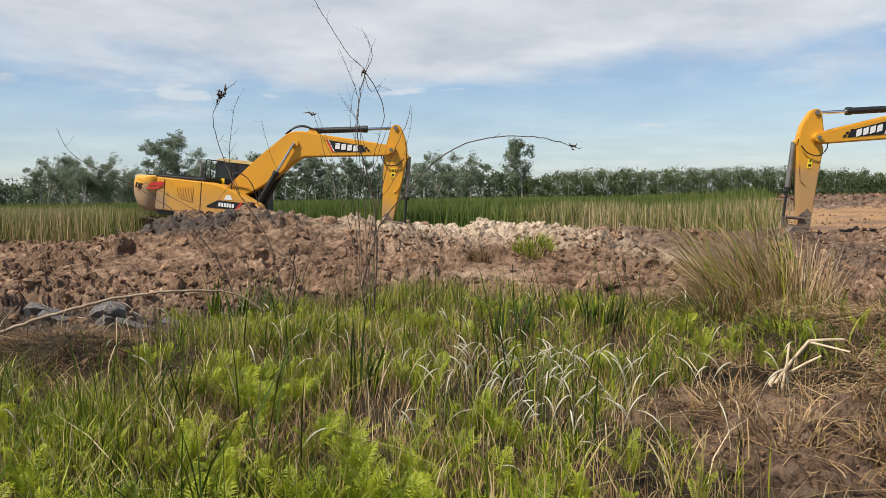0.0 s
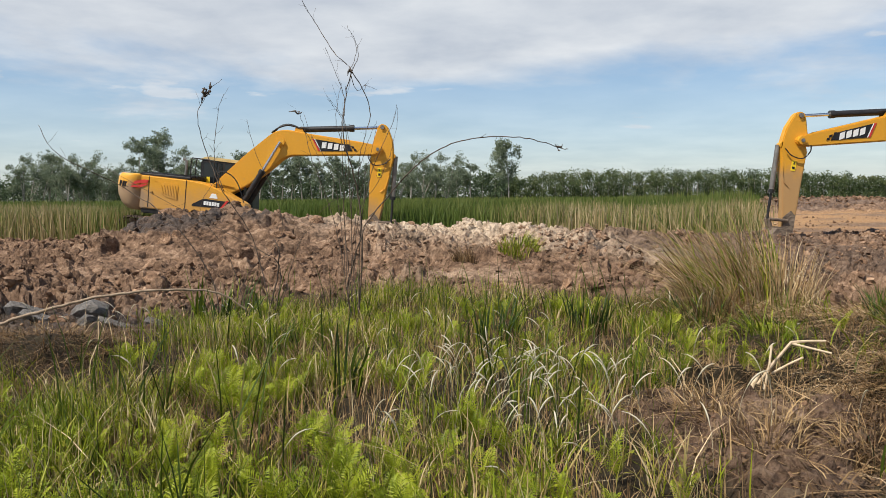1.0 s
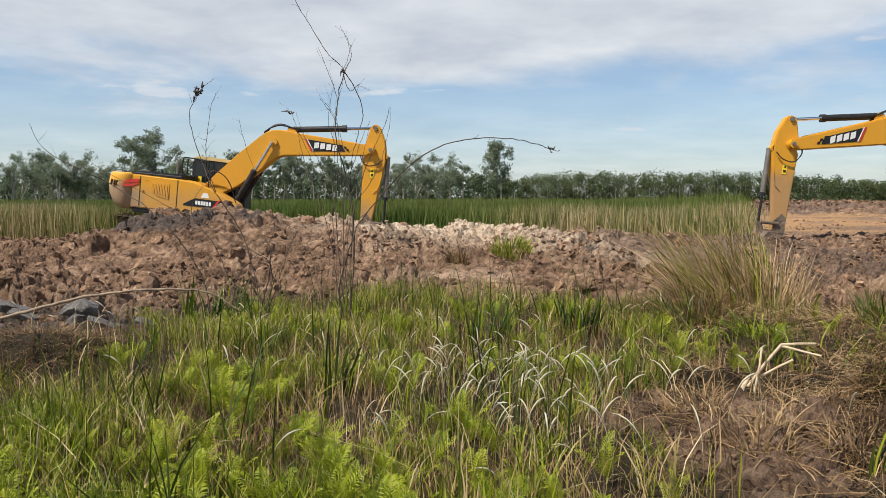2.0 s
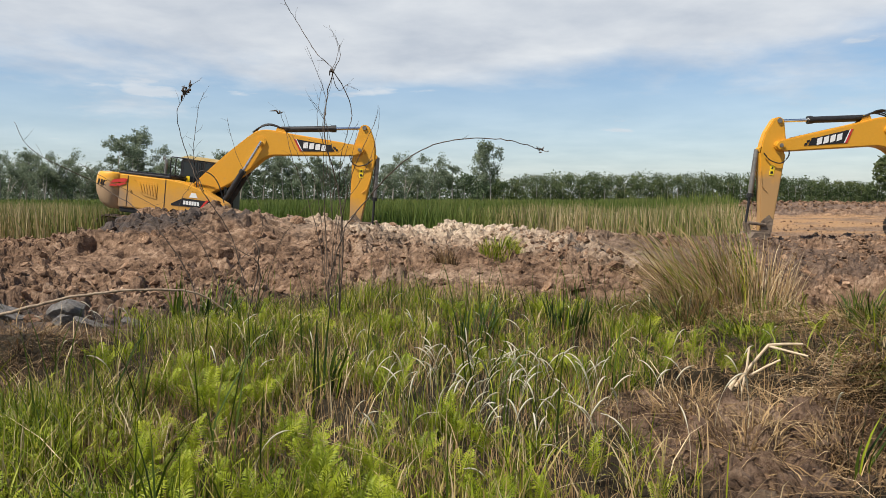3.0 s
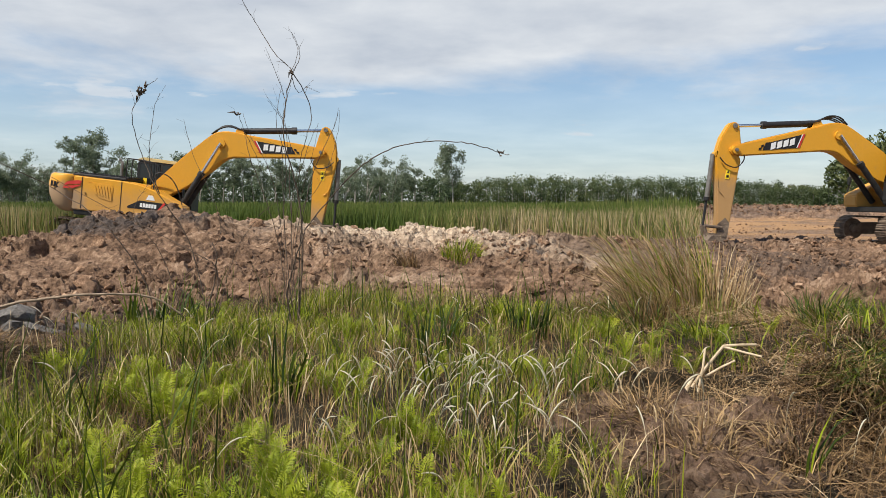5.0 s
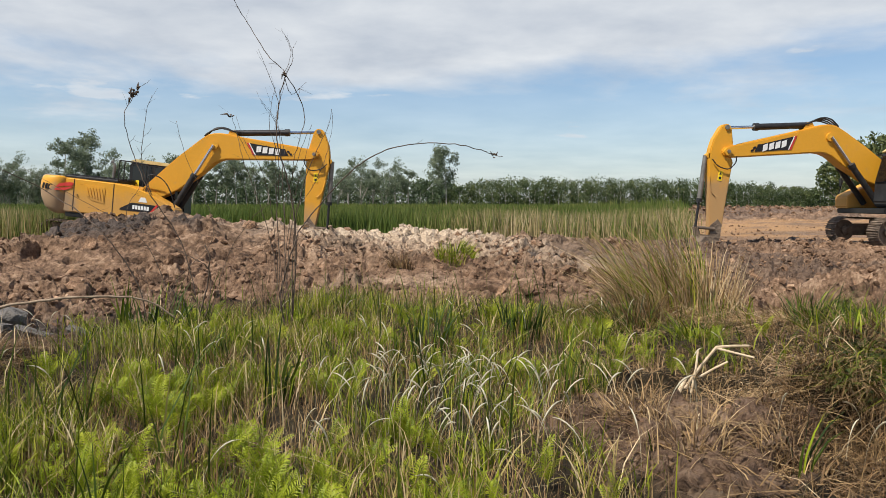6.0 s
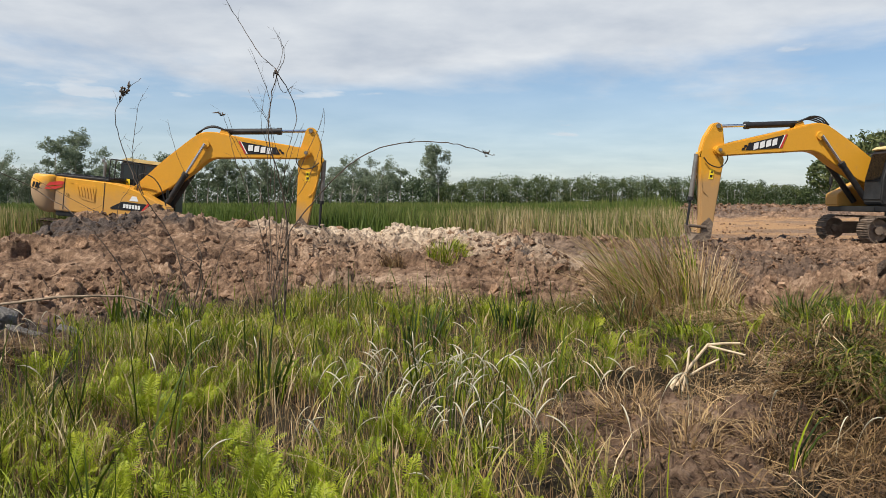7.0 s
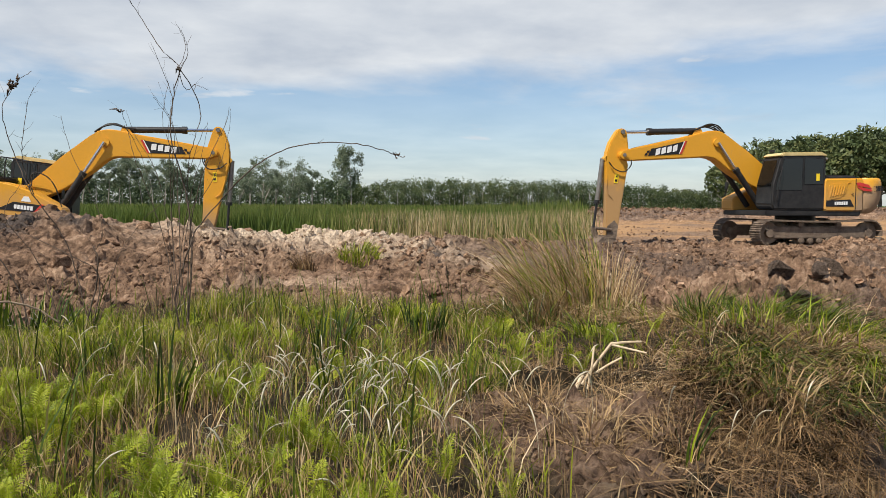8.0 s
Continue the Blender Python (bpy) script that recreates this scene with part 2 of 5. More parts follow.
# ---- numeric noise ----
def hash2(ix, iy, seed):
    h = (ix.astype(np.int64) * 374761393 + iy.astype(np.int64) * 668265263 + seed * 974634777) & 0xFFFFFFFF
    h = ((h ^ (h >> 13)) * 1274126177) & 0xFFFFFFFF
    return ((h ^ (h >> 16)) & 0xFFFFFF) / float(0xFFFFFF)


def vnoise(x, y, seed=0):
    ix, iy = np.floor(x), np.floor(y)
    fx, fy = x - ix, y - iy
    fx, fy = fx * fx * (3 - 2 * fx), fy * fy * (3 - 2 * fy)
    a, b2 = hash2(ix, iy, seed), hash2(ix + 1, iy, seed)
    c2, d2 = hash2(ix, iy + 1, seed), hash2(ix + 1, iy + 1, seed)
    return (a * (1 - fx) + b2 * fx) * (1 - fy) + (c2 * (1 - fx) + d2 * fx) * fy


def fbm(x, y, octaves=4, seed=0):
    s, amp, tot = 0, 1.0, 0.0
    for k in range(octaves):
        s = s + amp * vnoise(x * 2 ** k + 17.3 * k, y * 2 ** k - 9.1 * k, seed + k)
        tot, amp = tot + amp, amp * 0.5
    return s / tot - 0.5


def lumps(x, y, seed=0):
    """Rounded clods: 1 at a clod's middle, 0 in the gaps."""
    ix, iy = np.floor(x), np.floor(y)
    best = np.full(np.shape(x), 9.0)
    for dx in (-1, 0, 1):
        for dy in (-1, 0, 1):
            jx, jy = ix + dx, iy + dy
            px = jx + 0.15 + 0.7 * hash2(jx, jy, seed)
            py = jy + 0.15 + 0.7 * hash2(jx, jy, seed + 1)
            r = 0.30 + 0.34 * hash2(jx, jy, seed + 2)
            best = np.minimum(best, ((x - px) ** 2 + (y - py) ** 2) / r ** 2)
    return np.sqrt(np.clip(1 - best, 0, 1))


def chunks(x, y, seed=0):
    """Angular blocks: each cell is a plate of its own height and tilt, with a cleft round it."""
    ix, iy = np.floor(x), np.floor(y)
    f1, f2, hh = np.full(np.shape(x), 9.0), np.full(np.shape(x), 9.0), np.zeros(np.shape(x))
    for dx in (-1, 0, 1):
        for dy in (-1, 0, 1):
            jx, jy = ix + dx, iy + dy
            px = jx + 0.1 + 0.8 * hash2(jx, jy, seed)
            py = jy + 0.1 + 0.8 * hash2(jx, jy, seed + 1)
            dd = np.hypot(x - px, y - py)
            plate = 0.75 * hash2(jx, jy, seed + 2) + (x - px) * (hash2(jx, jy, seed + 3) - 0.5) * 1.5 + (y - py) * (hash2(jx, jy, seed + 4) - 0.35) * 1.5
            near = dd < f1
            f2 = np.where(near, f1, np.minimum(f2, dd))
            hh = np.where(near, plate, hh)
            f1 = np.where(near, dd, f1)
    return hh * smooth(f2 - f1, -0.05, 0.22) - 0.35 * (1 - smooth(f2 - f1, 0.0, 0.14))


def smooth(v, lo, hi):
    k = np.clip((v - lo) / (hi - lo), 0, 1)
    return k * k * (3 - 2 * k)


# heaps and hollows: x, y, spread x, spread y, height
SPOIL = [(-6.9, 19.0, 1.5, 2.6, 1.05), (-4.3, 19.2, 1.3, 2.4, 0.62), (-10.4, 19.0, 2.6, 3.2, 0.12), (-14.5, 19.5, 2.6, 3.4, 0.10),
         (-2.4, 19.6, 1.4, 2.4, 0.25), (-0.7, 21.0, 2.0, 2.2, 0.27), (1.5, 20.6, 1.7, 2.6, 0.22), (4.4, 20.8, 2.6, 2.8, 0.22),
         (15.2, 20.6, 4.0, 3.0, 0.20), (10.6, 24.0, 1.1, 1.6, -0.10), (10.0, 25.0, 2.0, 1.0, 0.02), (14.5, 26.5, 3.0, 1.2, 0.02), (19.0, 26.0, 2.5, 1.4, 0.05)]
VERGE = [(7.9, 11.2, 0.9, 0.7, 0.55), (7.5, 9.9, 0.6, 0.4, -0.42), (3.75, 3.9, 0.5, 0.5, -0.45), (4.1, 6.4, 0.9, 0.5, 0.10),
         (5.0, 7.8, 1.4, 0.7, 0.16), (-4.3, 7.4, 0.7, 0.4, 0.22), (28.0, 68.0, 7.0, 3.0, 0.75), (48.0, 66.0, 12.0, 4.0, 0.85),
         (72.0, 70.0, 16.0, 5.0, 0.9), (2.1, 4.9, 0.5, 0.35, 0.14), (1.75, 7.4, 0.4, 0.3, -0.25), (-4.0, 10.4, 1.0, 0.6, -0.25)]
EDGE_X = [-30, -12, -6.5, -4.5, -2.5, 0, 1.5, 3, 6, 8, 10, 14, 30]
EDGE_Y = [8.0, 8.6, 9.0, 10.4, 11.6, 11.8, 11.0, 10.6, 9.6, 7.6, 5.6, 4.0, 2.0]
BACK_X = [-60, -11.7, -11.0, -3.5, -2.5, 9, 12, 60]
BACK_Y = [24, 24, 31, 31, 26.5, 26, 26, 26]


def soil_zone(x, y):
    w = 0.5 * fbm(x * 0.9, y * 0.9, 3, 31) * 3
    front = smooth(y - np.interp(x, EDGE_X, EDGE_Y) + w, -0.4, 0.5)
    back = 1 - smooth(y - np.interp(x, BACK_X, BACK_Y) + w, -0.5, 0.6)
    open_field = smooth(x - 0.372 * y + 0.6 * w, -0.5, 0.8)
    return front * np.maximum(back, open_field)


def bare_patch(x, y):
    """Trampled mud between the grass and the dry straw."""
    w = fbm(x * 1.3, y * 1.3, 3, 77) * 1.6
    a = 1 - smooth(np.hypot((x - 1.7) / 0.75, (y - 4.5) / 1.1) + w, 0.75, 1.1)
    b2 = 1 - smooth(np.hypot((x - 3.7) / 0.55, (y - 4.0) / 0.6) + w, 0.7, 1.1)
    c2 = 1 - smooth(np.hypot((x + 5.0) / 1.3, (y - 9.2) / 0.8) + w, 0.7, 1.1)
    d2 = 1 - smooth(np.hypot((x - 1.75) / 0.55, (y - 7.3) / 0.5) + w, 0.6, 1.1)
    return np.maximum(np.maximum(a, b2), np.maximum(c2, d2))


def damp(x, y):
    """Dark, freshly dug clay in the middle of the heap."""
    w = fbm(x * 0.9, y * 0.9, 3, 181) * 1.5
    a = 1 - smooth(np.hypot((x + 7.0) / 1.7, (y - 17.4) / 1.3) + w, 0.5, 1.05)
    b2 = 1 - smooth(np.hypot((x + 4.9) / 1.4, (y - 18.4) / 1.0) + w, 0.5, 1.05)
    c2 = 1 - smooth(np.hypot((x - 3.4) / 1.0, (y - 17.4) / 0.6) + w, 0.5, 1.05)
    d2 = 1 - smooth(np.hypot((x - 3.6) / 0.7, (y - 4.1) / 0.7) + w, 0.6, 1.1)
    return np.maximum(np.maximum(a, b2), np.maximum(c2, d2))


def bank(x, y):
    """The dug turf bank on the verge: 1 on its top, falling to 0 down its ragged face."""
    r, az = np.hypot(x, y), np.degrees(np.arctan2(x, y))
    w = fbm(x * 1.7, y * 1.7, 3, 201)
    rim = np.interp(az, [22, 28, 33, 38, 44], [5.8, 5.1, 4.7, 4.75, 5.2])
    return smooth(r - rim + 0.7 * w, 0.0, 0.8) * smooth(az + 8 * w, 27, 33) * (1 - smooth(az + 6 * w, 38.5, 41.5)) * (1 - 0.8 * smooth(r, 6.6, 9.0)) * (y > 0)


def straw_side(x, y):
    """1 on the trampled, root-matted side of the verge."""
    return smooth(x - (0.26 * y - 0.15) + fbm(x * 0.8, y * 0.8, 3, 131) * 1.4, -0.3, 0.5) * smooth(y, 2.5, 3.5)


def height(x, y):
    x, y = np.asarray(x, float), np.asarray(y, float)
    z = 0.10 * fbm(x * 0.35, y * 0.35, 3, 5)
    for hx, hy, sx, sy, h in SPOIL + VERGE:
        z = z + h * np.exp(-0.5 * (((x - hx) / sx) ** 2 + ((y - hy) / sy) ** 2))
    s = soil_zone(x, y)
    bare = bare_patch(x, y)
    level = smooth(y, 25.0, 27.5) * smooth(x - 0.35 * y, 0.0, 1.2) * (1 - smooth(y, 58, 62))
    rough = s * (1 - 0.85 * level)
    wx, wy = x + 0.35 * fbm(x * 2.2, y * 2.2, 3, 41), y + 0.35 * fbm(x * 2.2, y * 2.2, 3, 43)
    calm = 0.35 + 0.65 * smooth(fbm(x * 0.45, y * 0.45, 3, 51), -0.14, 0.06)
    z = z + rough * calm * (0.15 * chunks(wx / 0.85, wy / 0.85, 61) + 0.13 * lumps(wx / 0.55, wy / 0.55, 64) + 0.085 * chunks(wx / 0.36, wy / 0.36, 67) + 0.07 * lumps(wx / 0.24, wy / 0.24, 65) + 0.05 * chunks(wx / 0.17, wy / 0.17, 73) + 0.04 * lumps(x / 0.12, y / 0.12, 69))
    z = z + rough * (0.34 * fbm(x * 0.8, y * 0.8, 4, 71) + 0.10 * fbm(x * 5, y * 5, 3, 75) - 0.26 * smooth(fbm(x * 1.3, y * 1.3, 3, 79), 0.13, 0.24))
    roots = straw_side(x, y) * (1 - s)
    z = z + 0.36 * bank(x, y) * (1 - s) + roots * (0.30 * fbm(x * 1.5, y * 1.5, 4, 207) + 0.09 * lumps(wx / 0.34, wy / 0.34, 211) + 0.10 * fbm(x * 6, y * 6, 3, 213))
    z = z + s * level * 0.10 * fbm(x * 0.5, y * 2.2, 3, 89)
    z = z + (1 - s) * (0.05 * fbm(x * 2.2, y * 2.2, 4, 81) + bare * (0.10 * chunks(wx / 0.34, wy / 0.34, 84) + 0.05 * chunks(wx / 0.15, wy / 0.15, 85) + 0.16 * fbm(x * 3, y * 3, 4, 87)))
    return z


def spread(lo, hi, fine, out_lo, out_hi, grow=1.16):
    mid = list(np.arange(lo, hi, fine))
    a, stepw = [], fine
    v = lo
    while v > out_lo:
        stepw *= grow
        v -= stepw
        a.append(v)
    b2, stepw = [], fine
    v = mid[-1]
    while v < out_hi:
        stepw *= grow
        v += stepw
        b2.append(v)
    return np.array(a[::-1] + mid + b2)


def float_attr(me, name, values):
    me.attributes.new(name, "FLOAT", "POINT").data.foreach_set("value", np.ascontiguousarray(values, dtype=np.float32))


def mesh_from(name, verts, quads, mat, smooth_shade=True):
    me = bpy.data.meshes.new(name)
    verts, quads = np.asarray(verts, np.float32), np.asarray(quads, np.int32)
    k = quads.shape[1]
    me.vertices.add(len(verts))
    me.vertices.foreach_set("co", verts.ravel())
    me.loops.add(quads.size)
    me.loops.foreach_set("vertex_index", quads.ravel())
    me.polygons.add(len(quads))
    me.polygons.foreach_set("loop_start", np.arange(0, quads.size, k, dtype=np.int32))
    me.polygons.foreach_set("use_smooth", np.full(len(quads), smooth_shade))
    me.update(calc_edges=True)
    me.materials.append(mat)
    return me


us = spread(-0.80, 0.98, 0.0028, -1200, 1200, 1.2)
ys = np.concatenate([spread(3.0, 7.0, 0.032, -2600, 6.9, 1.13), np.arange(7.03, 13, 0.055), np.arange(13.05, 22, 0.05), spread(22.05, 25.5, 0.09, 22.05, 2600, 1.14)])
ys = np.unique(np.concatenate([ys, np.arange(56, 78, 0.5)]))
GX, GY = np.meshgrid(us, ys)
GX = GX * np.clip(GY + 2.0, 2.0, 80.0)
GZ = height(GX, GY)
far_out = smooth(np.hypot(GX, GY), 120, 300)
GZ = GZ * (1 - far_out)
near_soil = np.clip(soil_zone(GX, GY) * (GY < 27) * (np.abs(GX - 1.5) < 18) + 0.7 * bare_patch(GX, GY) * (GY > 2.5) + 0.6 * straw_side(GX, GY) * (GY < 12), 0, 1)
# lumps lean out over their clefts
PX = GX + near_soil * 0.16 * fbm(GX * 4.5, GY * 4.5, 3, 221)
PY = GY + near_soil * 0.14 * fbm(GX * 4.5, GY * 4.5, 3, 223) 
shake = np.random.default_rng(3).normal(0, 1, GX.shape) * near_soil
GZ = GZ + 0.009 * shake
nx, ny = len(us), len(ys)
idx = np.arange(nx * ny).reshape(ny, nx)
quads = np.stack([idx[:-1, :-1], idx[:-1, 1:], idx[1:, 1:], idx[1:, :-1]], -1).reshape(-1, 4)
me = mesh_from("ground", np.stack([PX, PY, GZ], -1).reshape(-1, 3), quads, SOIL, False)
S, B = soil_zone(GX, GY), bare_patch(GX, GY)
open_field = smooth(GX - 0.36 * GY, -0.5, 1.5)
orange = S * smooth(GY, 25.5, 28) * (1 - smooth(GY, 58, 62)) * open_field * (0.3 + 0.7 * smooth(fbm(GX * 0.25, GY * 0.9, 3, 91), -0.12, 0.1))
pale = S * np.clip(np.exp(-0.5 * (((GX + 0.6) / 2.4) ** 2 + ((GY - 20.8) / 1.5) ** 2)) * 1.3 + 0.45 * smooth(fbm(GX * 0.5, GY * 0.5, 3, 95), 0.05, 0.25) * smooth(GY, 12, 17) * smooth(GX, -3.5, -1) * (1 - smooth(GX, 4, 7)), 0, 1)
wet = np.clip(S * smooth(fbm(GX * 0.35, GY * 0.35, 3, 98), -0.12, 0.10) * 0.55 * smooth(GX, 2, 4) * (1 - orange) + damp(GX, GY) + np.exp(-0.5 * (((GX + 5) / 1.6) ** 2 + ((GY - 9.6) / 0.9) ** 2)) + 0.25 * B, 0, 1)
field = smooth(GY, 25, 28) * (1 - open_field) * (1 - S) + smooth(GY, 72, 85) * open_field
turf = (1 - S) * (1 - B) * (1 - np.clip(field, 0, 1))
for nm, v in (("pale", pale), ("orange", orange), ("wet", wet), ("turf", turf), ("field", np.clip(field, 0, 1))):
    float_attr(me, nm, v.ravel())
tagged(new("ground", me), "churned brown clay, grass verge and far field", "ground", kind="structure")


def ground_z(x, y):
    return height(np.asarray(x, float), np.asarray(y, float))


# ---- blades: many thin leaves in one mesh ----
def blade_mesh(name, x, y, z, h, w, lean, turn, droop, hue, mat, rng):
    """Curved tapering blades: foot x, y, z, height h, width w, lean outwards (metres at the tip) towards turn, droop at the tip."""
    n = len(x)
    dx, dy = np.cos(turn), np.sin(turn)
    face = rng.uniform(0, np.pi, n)
    sx, sy = np.cos(face), np.sin(face)
    rows, wid = [], []
    for k, (s, ww) in enumerate(((0.0, 0.8), (0.35, 1.0), (0.68, 0.75), (1.0, 0.0))):
        off = lean * s ** 1.8
        zz = z - 0.03 + h * (s - droop * s ** 3)
        cx0, cy0 = x + dx * off, y + dy * off
        hw = 0.5 * w * ww
        if k < 3:
            rows += [np.stack([cx0 - sx * hw, cy0 - sy * hw, zz], -1), np.stack([cx0 + sx * hw, cy0 + sy * hw, zz], -1)]
        else:
            rows += [np.stack([cx0, cy0, zz], -1)]
    v = np.stack(rows, 1).reshape(-1, 3)
    base = np.arange(n)[:, None] * 7
    tri = np.concatenate([base + np.array(q) for q in ((0, 1, 3), (0, 3, 2), (2, 3, 5), (2, 5, 4), (4, 5, 6))], 1).reshape(-1, 3)
    me = mesh_from(name, v, tri, mat)
    float_attr(me, "hue", np.clip(np.repeat(hue, 7) + np.tile([0.06, 0.06, 0, 0, 0, 0, 0.05], n), 0, 1))
    return me

# ---- reeds behind the spoil ----
rng = np.random.default_rng(7)


def scatter_reeds(count, y0, y1, w, name):
    yy = y0 + (y1 - y0) * rng.random(count) ** 1.25
    xx = rng.uniform(-0.78, 0.40, count) * (yy + 2)
    keep = (xx < 0.372 * yy - 0.2 + 0.5 * rng.normal(size=count)) & (yy > np.interp(xx, BACK_X, BACK_Y) + 0.3 * rng.normal(size=count))
    xx, yy = xx[keep], yy[keep]
    n = len(xx)
    patch = fbm(xx * 0.22, yy * 0.22, 3, 111)
    dry = smooth(xx + 0.12 * (25 - yy), -2.5, 5.0) * (1 - smooth(yy, 30, 44))
    left_dry = 0.75 * (1 - smooth(xx + 0.18 * (yy - 25), -13, -9)) * (1 - smooth(yy, 34, 50))
    hue = 0.24 + 0.2 * rng.random(n) + 0.5 * patch + np.maximum(dry, left_dry) * rng.random(n) * 0.75
    h = (1.28 + 0.30 * rng.random(n) + 0.5 * patch) * np.where(rng.random(n) < 0.25 * (1 - smooth(yy, 26, 29)), 0.6, 1.0)
    h = h * (1.0 - 0.25 * dry * rng.random(n))
    me = blade_mesh(name, xx, yy, ground_z(xx, yy), h, w * rng.uniform(0.7, 1.3, n), rng.gamma(1.5, 0.12, n), rng.uniform(0, 6.28, n),
                    rng.uniform(0, 0.12, n), hue, REED, rng)
    return tagged(new("reed_bed", me), "tall green reeds with dry tan stems", "reeds", kind="stuff")


scatter_reeds(33000, 23.6, 40.0, 0.032, "reeds_front")
scatter_reeds(26000, 38.0, 75.0, 0.07, "reeds_middle")
scatter_reeds(16000, 72.0, 128.0, 0.16, "reeds_back")


# ---- trees ----
def tube(bm, pts, radii, seg=6):
    """A tapered tube through pts."""
    rings = []
    for i, p in enumerate(pts):
        a = pts[max(i - 1, 0)]
        b2 = pts[min(i + 1, len(pts) - 1)]
        d3 = (Vector(b2) - Vector(a)).normalized()
        s = d3.orthogonal().normalized()
        u = d3.cross(s)
        rings.append([bm.verts.new(Vector(p) + (s * math.cos(k * 6.2832 / seg) + u * math.sin(k * 6.2832 / seg)) * radii[i]) for k in range(seg)])
    for r0, r1 in zip(rings, rings[1:]):
        for k in range(seg):
            bm.faces.new((r0[k], r0[(k + 1) % seg], r1[(k + 1) % seg], r1[k]))
    bm.faces.new(rings[0][::-1])
    bm.faces.new(rings[-1])


def bm_object(name, bm, mat, parent=None, label="", smooth_shade=False):
    me = bpy.data.meshes.new(name)
    bm.normal_update()
    bm.to_mesh(me)
    bm.free()
    me.materials.append(mat)
    if smooth_shade:
        me.polygons.foreach_set("use_smooth", np.full(len(me.polygons), True))
    ob = new(name, me)
    if parent is not None:
        ob.parent = parent
    if label:
        ob["label"] = label
    return ob


def leaf_cloud(name, centres, radii, per, size, mat, rg, flat=0.8, hue_mid=0.45):
    """Many small leaves thrown about clump centres, paler on the upper side of each clump."""
    c = np.repeat(np.asarray(centres, float), per, 0)
    r = np.repeat(np.asarray(radii, float), per)
    n = len(c)
    d3 = rg.normal(size=(n, 3))
    d3 /= np.linalg.norm(d3, axis=1)[:, None]
    rad = r * rg.random(n) ** 0.45
    p = c + d3 * rad[:, None] * np.array([1, 1, flat])
    a = rg.normal(size=(n, 3))
    a /= np.linalg.norm(a, axis=1)[:, None]
    b3 = np.cross(a, rg.normal(size=(n, 3)))
    b3 /= np.linalg.norm(b3, axis=1)[:, None]
    s = size * rg.uniform(0.6, 1.3, n)[:, None]
    v = np.stack([p - a * s, p + b3 * s * 0.45, p + a * s, p - b3 * s * 0.45], 1).reshape(-1, 3)
    me = mesh_from(name, v, np.arange(n * 4).reshape(-1, 4), mat, False)
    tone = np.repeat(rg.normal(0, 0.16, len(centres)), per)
    # light from above put into the hue: upper leaves of a clump paler
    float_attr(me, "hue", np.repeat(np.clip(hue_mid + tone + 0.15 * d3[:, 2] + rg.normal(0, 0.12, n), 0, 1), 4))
    return me


def tree(seed, tall, first, width, leaf_mat, leaves=46, stems=1, name="tree"):
    """A tapering trunk with limbs that carry ragged clumps of leaves; first: where the crown begins, as part of the height."""
    rg = np.random.default_rng(seed)
    root = new(name)
    bm = bmesh.new()
    centres, radii = [], []
    for s in range(stems):
        lean = rg.normal(0, 0.05, 2) * tall + (rg.normal(0, 0.12, 2) * tall if stems > 1 else 0)
        th = tall * (1 if s == 0 else rg.uniform(0.65, 0.95))
        pts = [Vector((lean[0] * k ** 1.5 + 0.08 * math.sin(5 * k + s), lean[1] * k ** 1.5, th * k)) for k in np.linspace(0, 0.93, 7)]
        r0 = tall * 0.011 + 0.03
        tube(bm, pts, [r0 * (1 - 0.85 * k) for k in np.linspace(0, 1, 7)])
        limbs = max(7, int(15 / stems))
        for k in range(limbs):
            f = first + (0.97 - first) * (k + rg.random()) / limbs
            i = min(int(f / 0.93 * 6), 5)
            base = pts[i].lerp(pts[i + 1], min(1, f / 0.93 * 6 - i))
            az = rg.uniform(0, 6.28)
            reach = width * (0.35 + 0.65 * math.sin(math.pi * min(1, (f - first) / (1 - first) * 0.8 + 0.2))) * rg.uniform(0.5, 1.05)
            end = base + Vector((math.cos(az) * reach, math.sin(az) * reach, reach * rg.uniform(0.25, 0.9)))
            mid = base.lerp(end, 0.5) + Vector((0, 0, -0.08 * reach))
            tube(bm, [base, mid, end], [r0 * 0.4 * (1.1 - f), r0 * 0.25 * (1.1 - f), 0.01], 4)
            for e in (end, mid.lerp(end, 0.3), mid, *(end + Vector(rg.normal(0, 0.3, 3)) * width * 0.6 for _ in range(3))):
                centres.append(tuple(e))
                radii.append(width * rg.uniform(0.2, 0.42))
    bm_object("trunk", bm, BARK, root, "thin pale trunk with bare limbs")
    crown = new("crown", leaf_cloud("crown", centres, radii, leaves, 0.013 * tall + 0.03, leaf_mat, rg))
    crown.parent = root
    return root


def stand(protos, spots, label, group):
    used = set()
    for i, (x, y, s, which) in enumerate(spots):
        p = protos[which]
        rg = random.Random(i * 7 + which)
        m = pose(x, y, float(ground_z(x, y)) - 0.05, 0, 0, rg.uniform(0, 360))
        if which not in used:
            used.add(which)
            ob = p
            ob.matrix_basis = m
        else:
            ob = copy_thing(p, m)
        ob.scale = (s * rg.uniform(0.9, 1.1), s * rg.uniform(0.9, 1.1), s)
        tagged(ob, label, "tree", group)


paperbarks = [tree(11, 10, 0.45, 2.0, LEAF_HAZY, 34), tree(12, 10, 0.35, 2.4, LEAF_HAZY, 40, 2), tree(13, 10, 0.5, 1.8, LEAF_HAZY, 30),
              tree(14, 10, 0.3, 2.9, LEAF_HAZY, 44, 2), tree(15, 10, 0.4, 2.2, LEAF_HAZY, 36)]
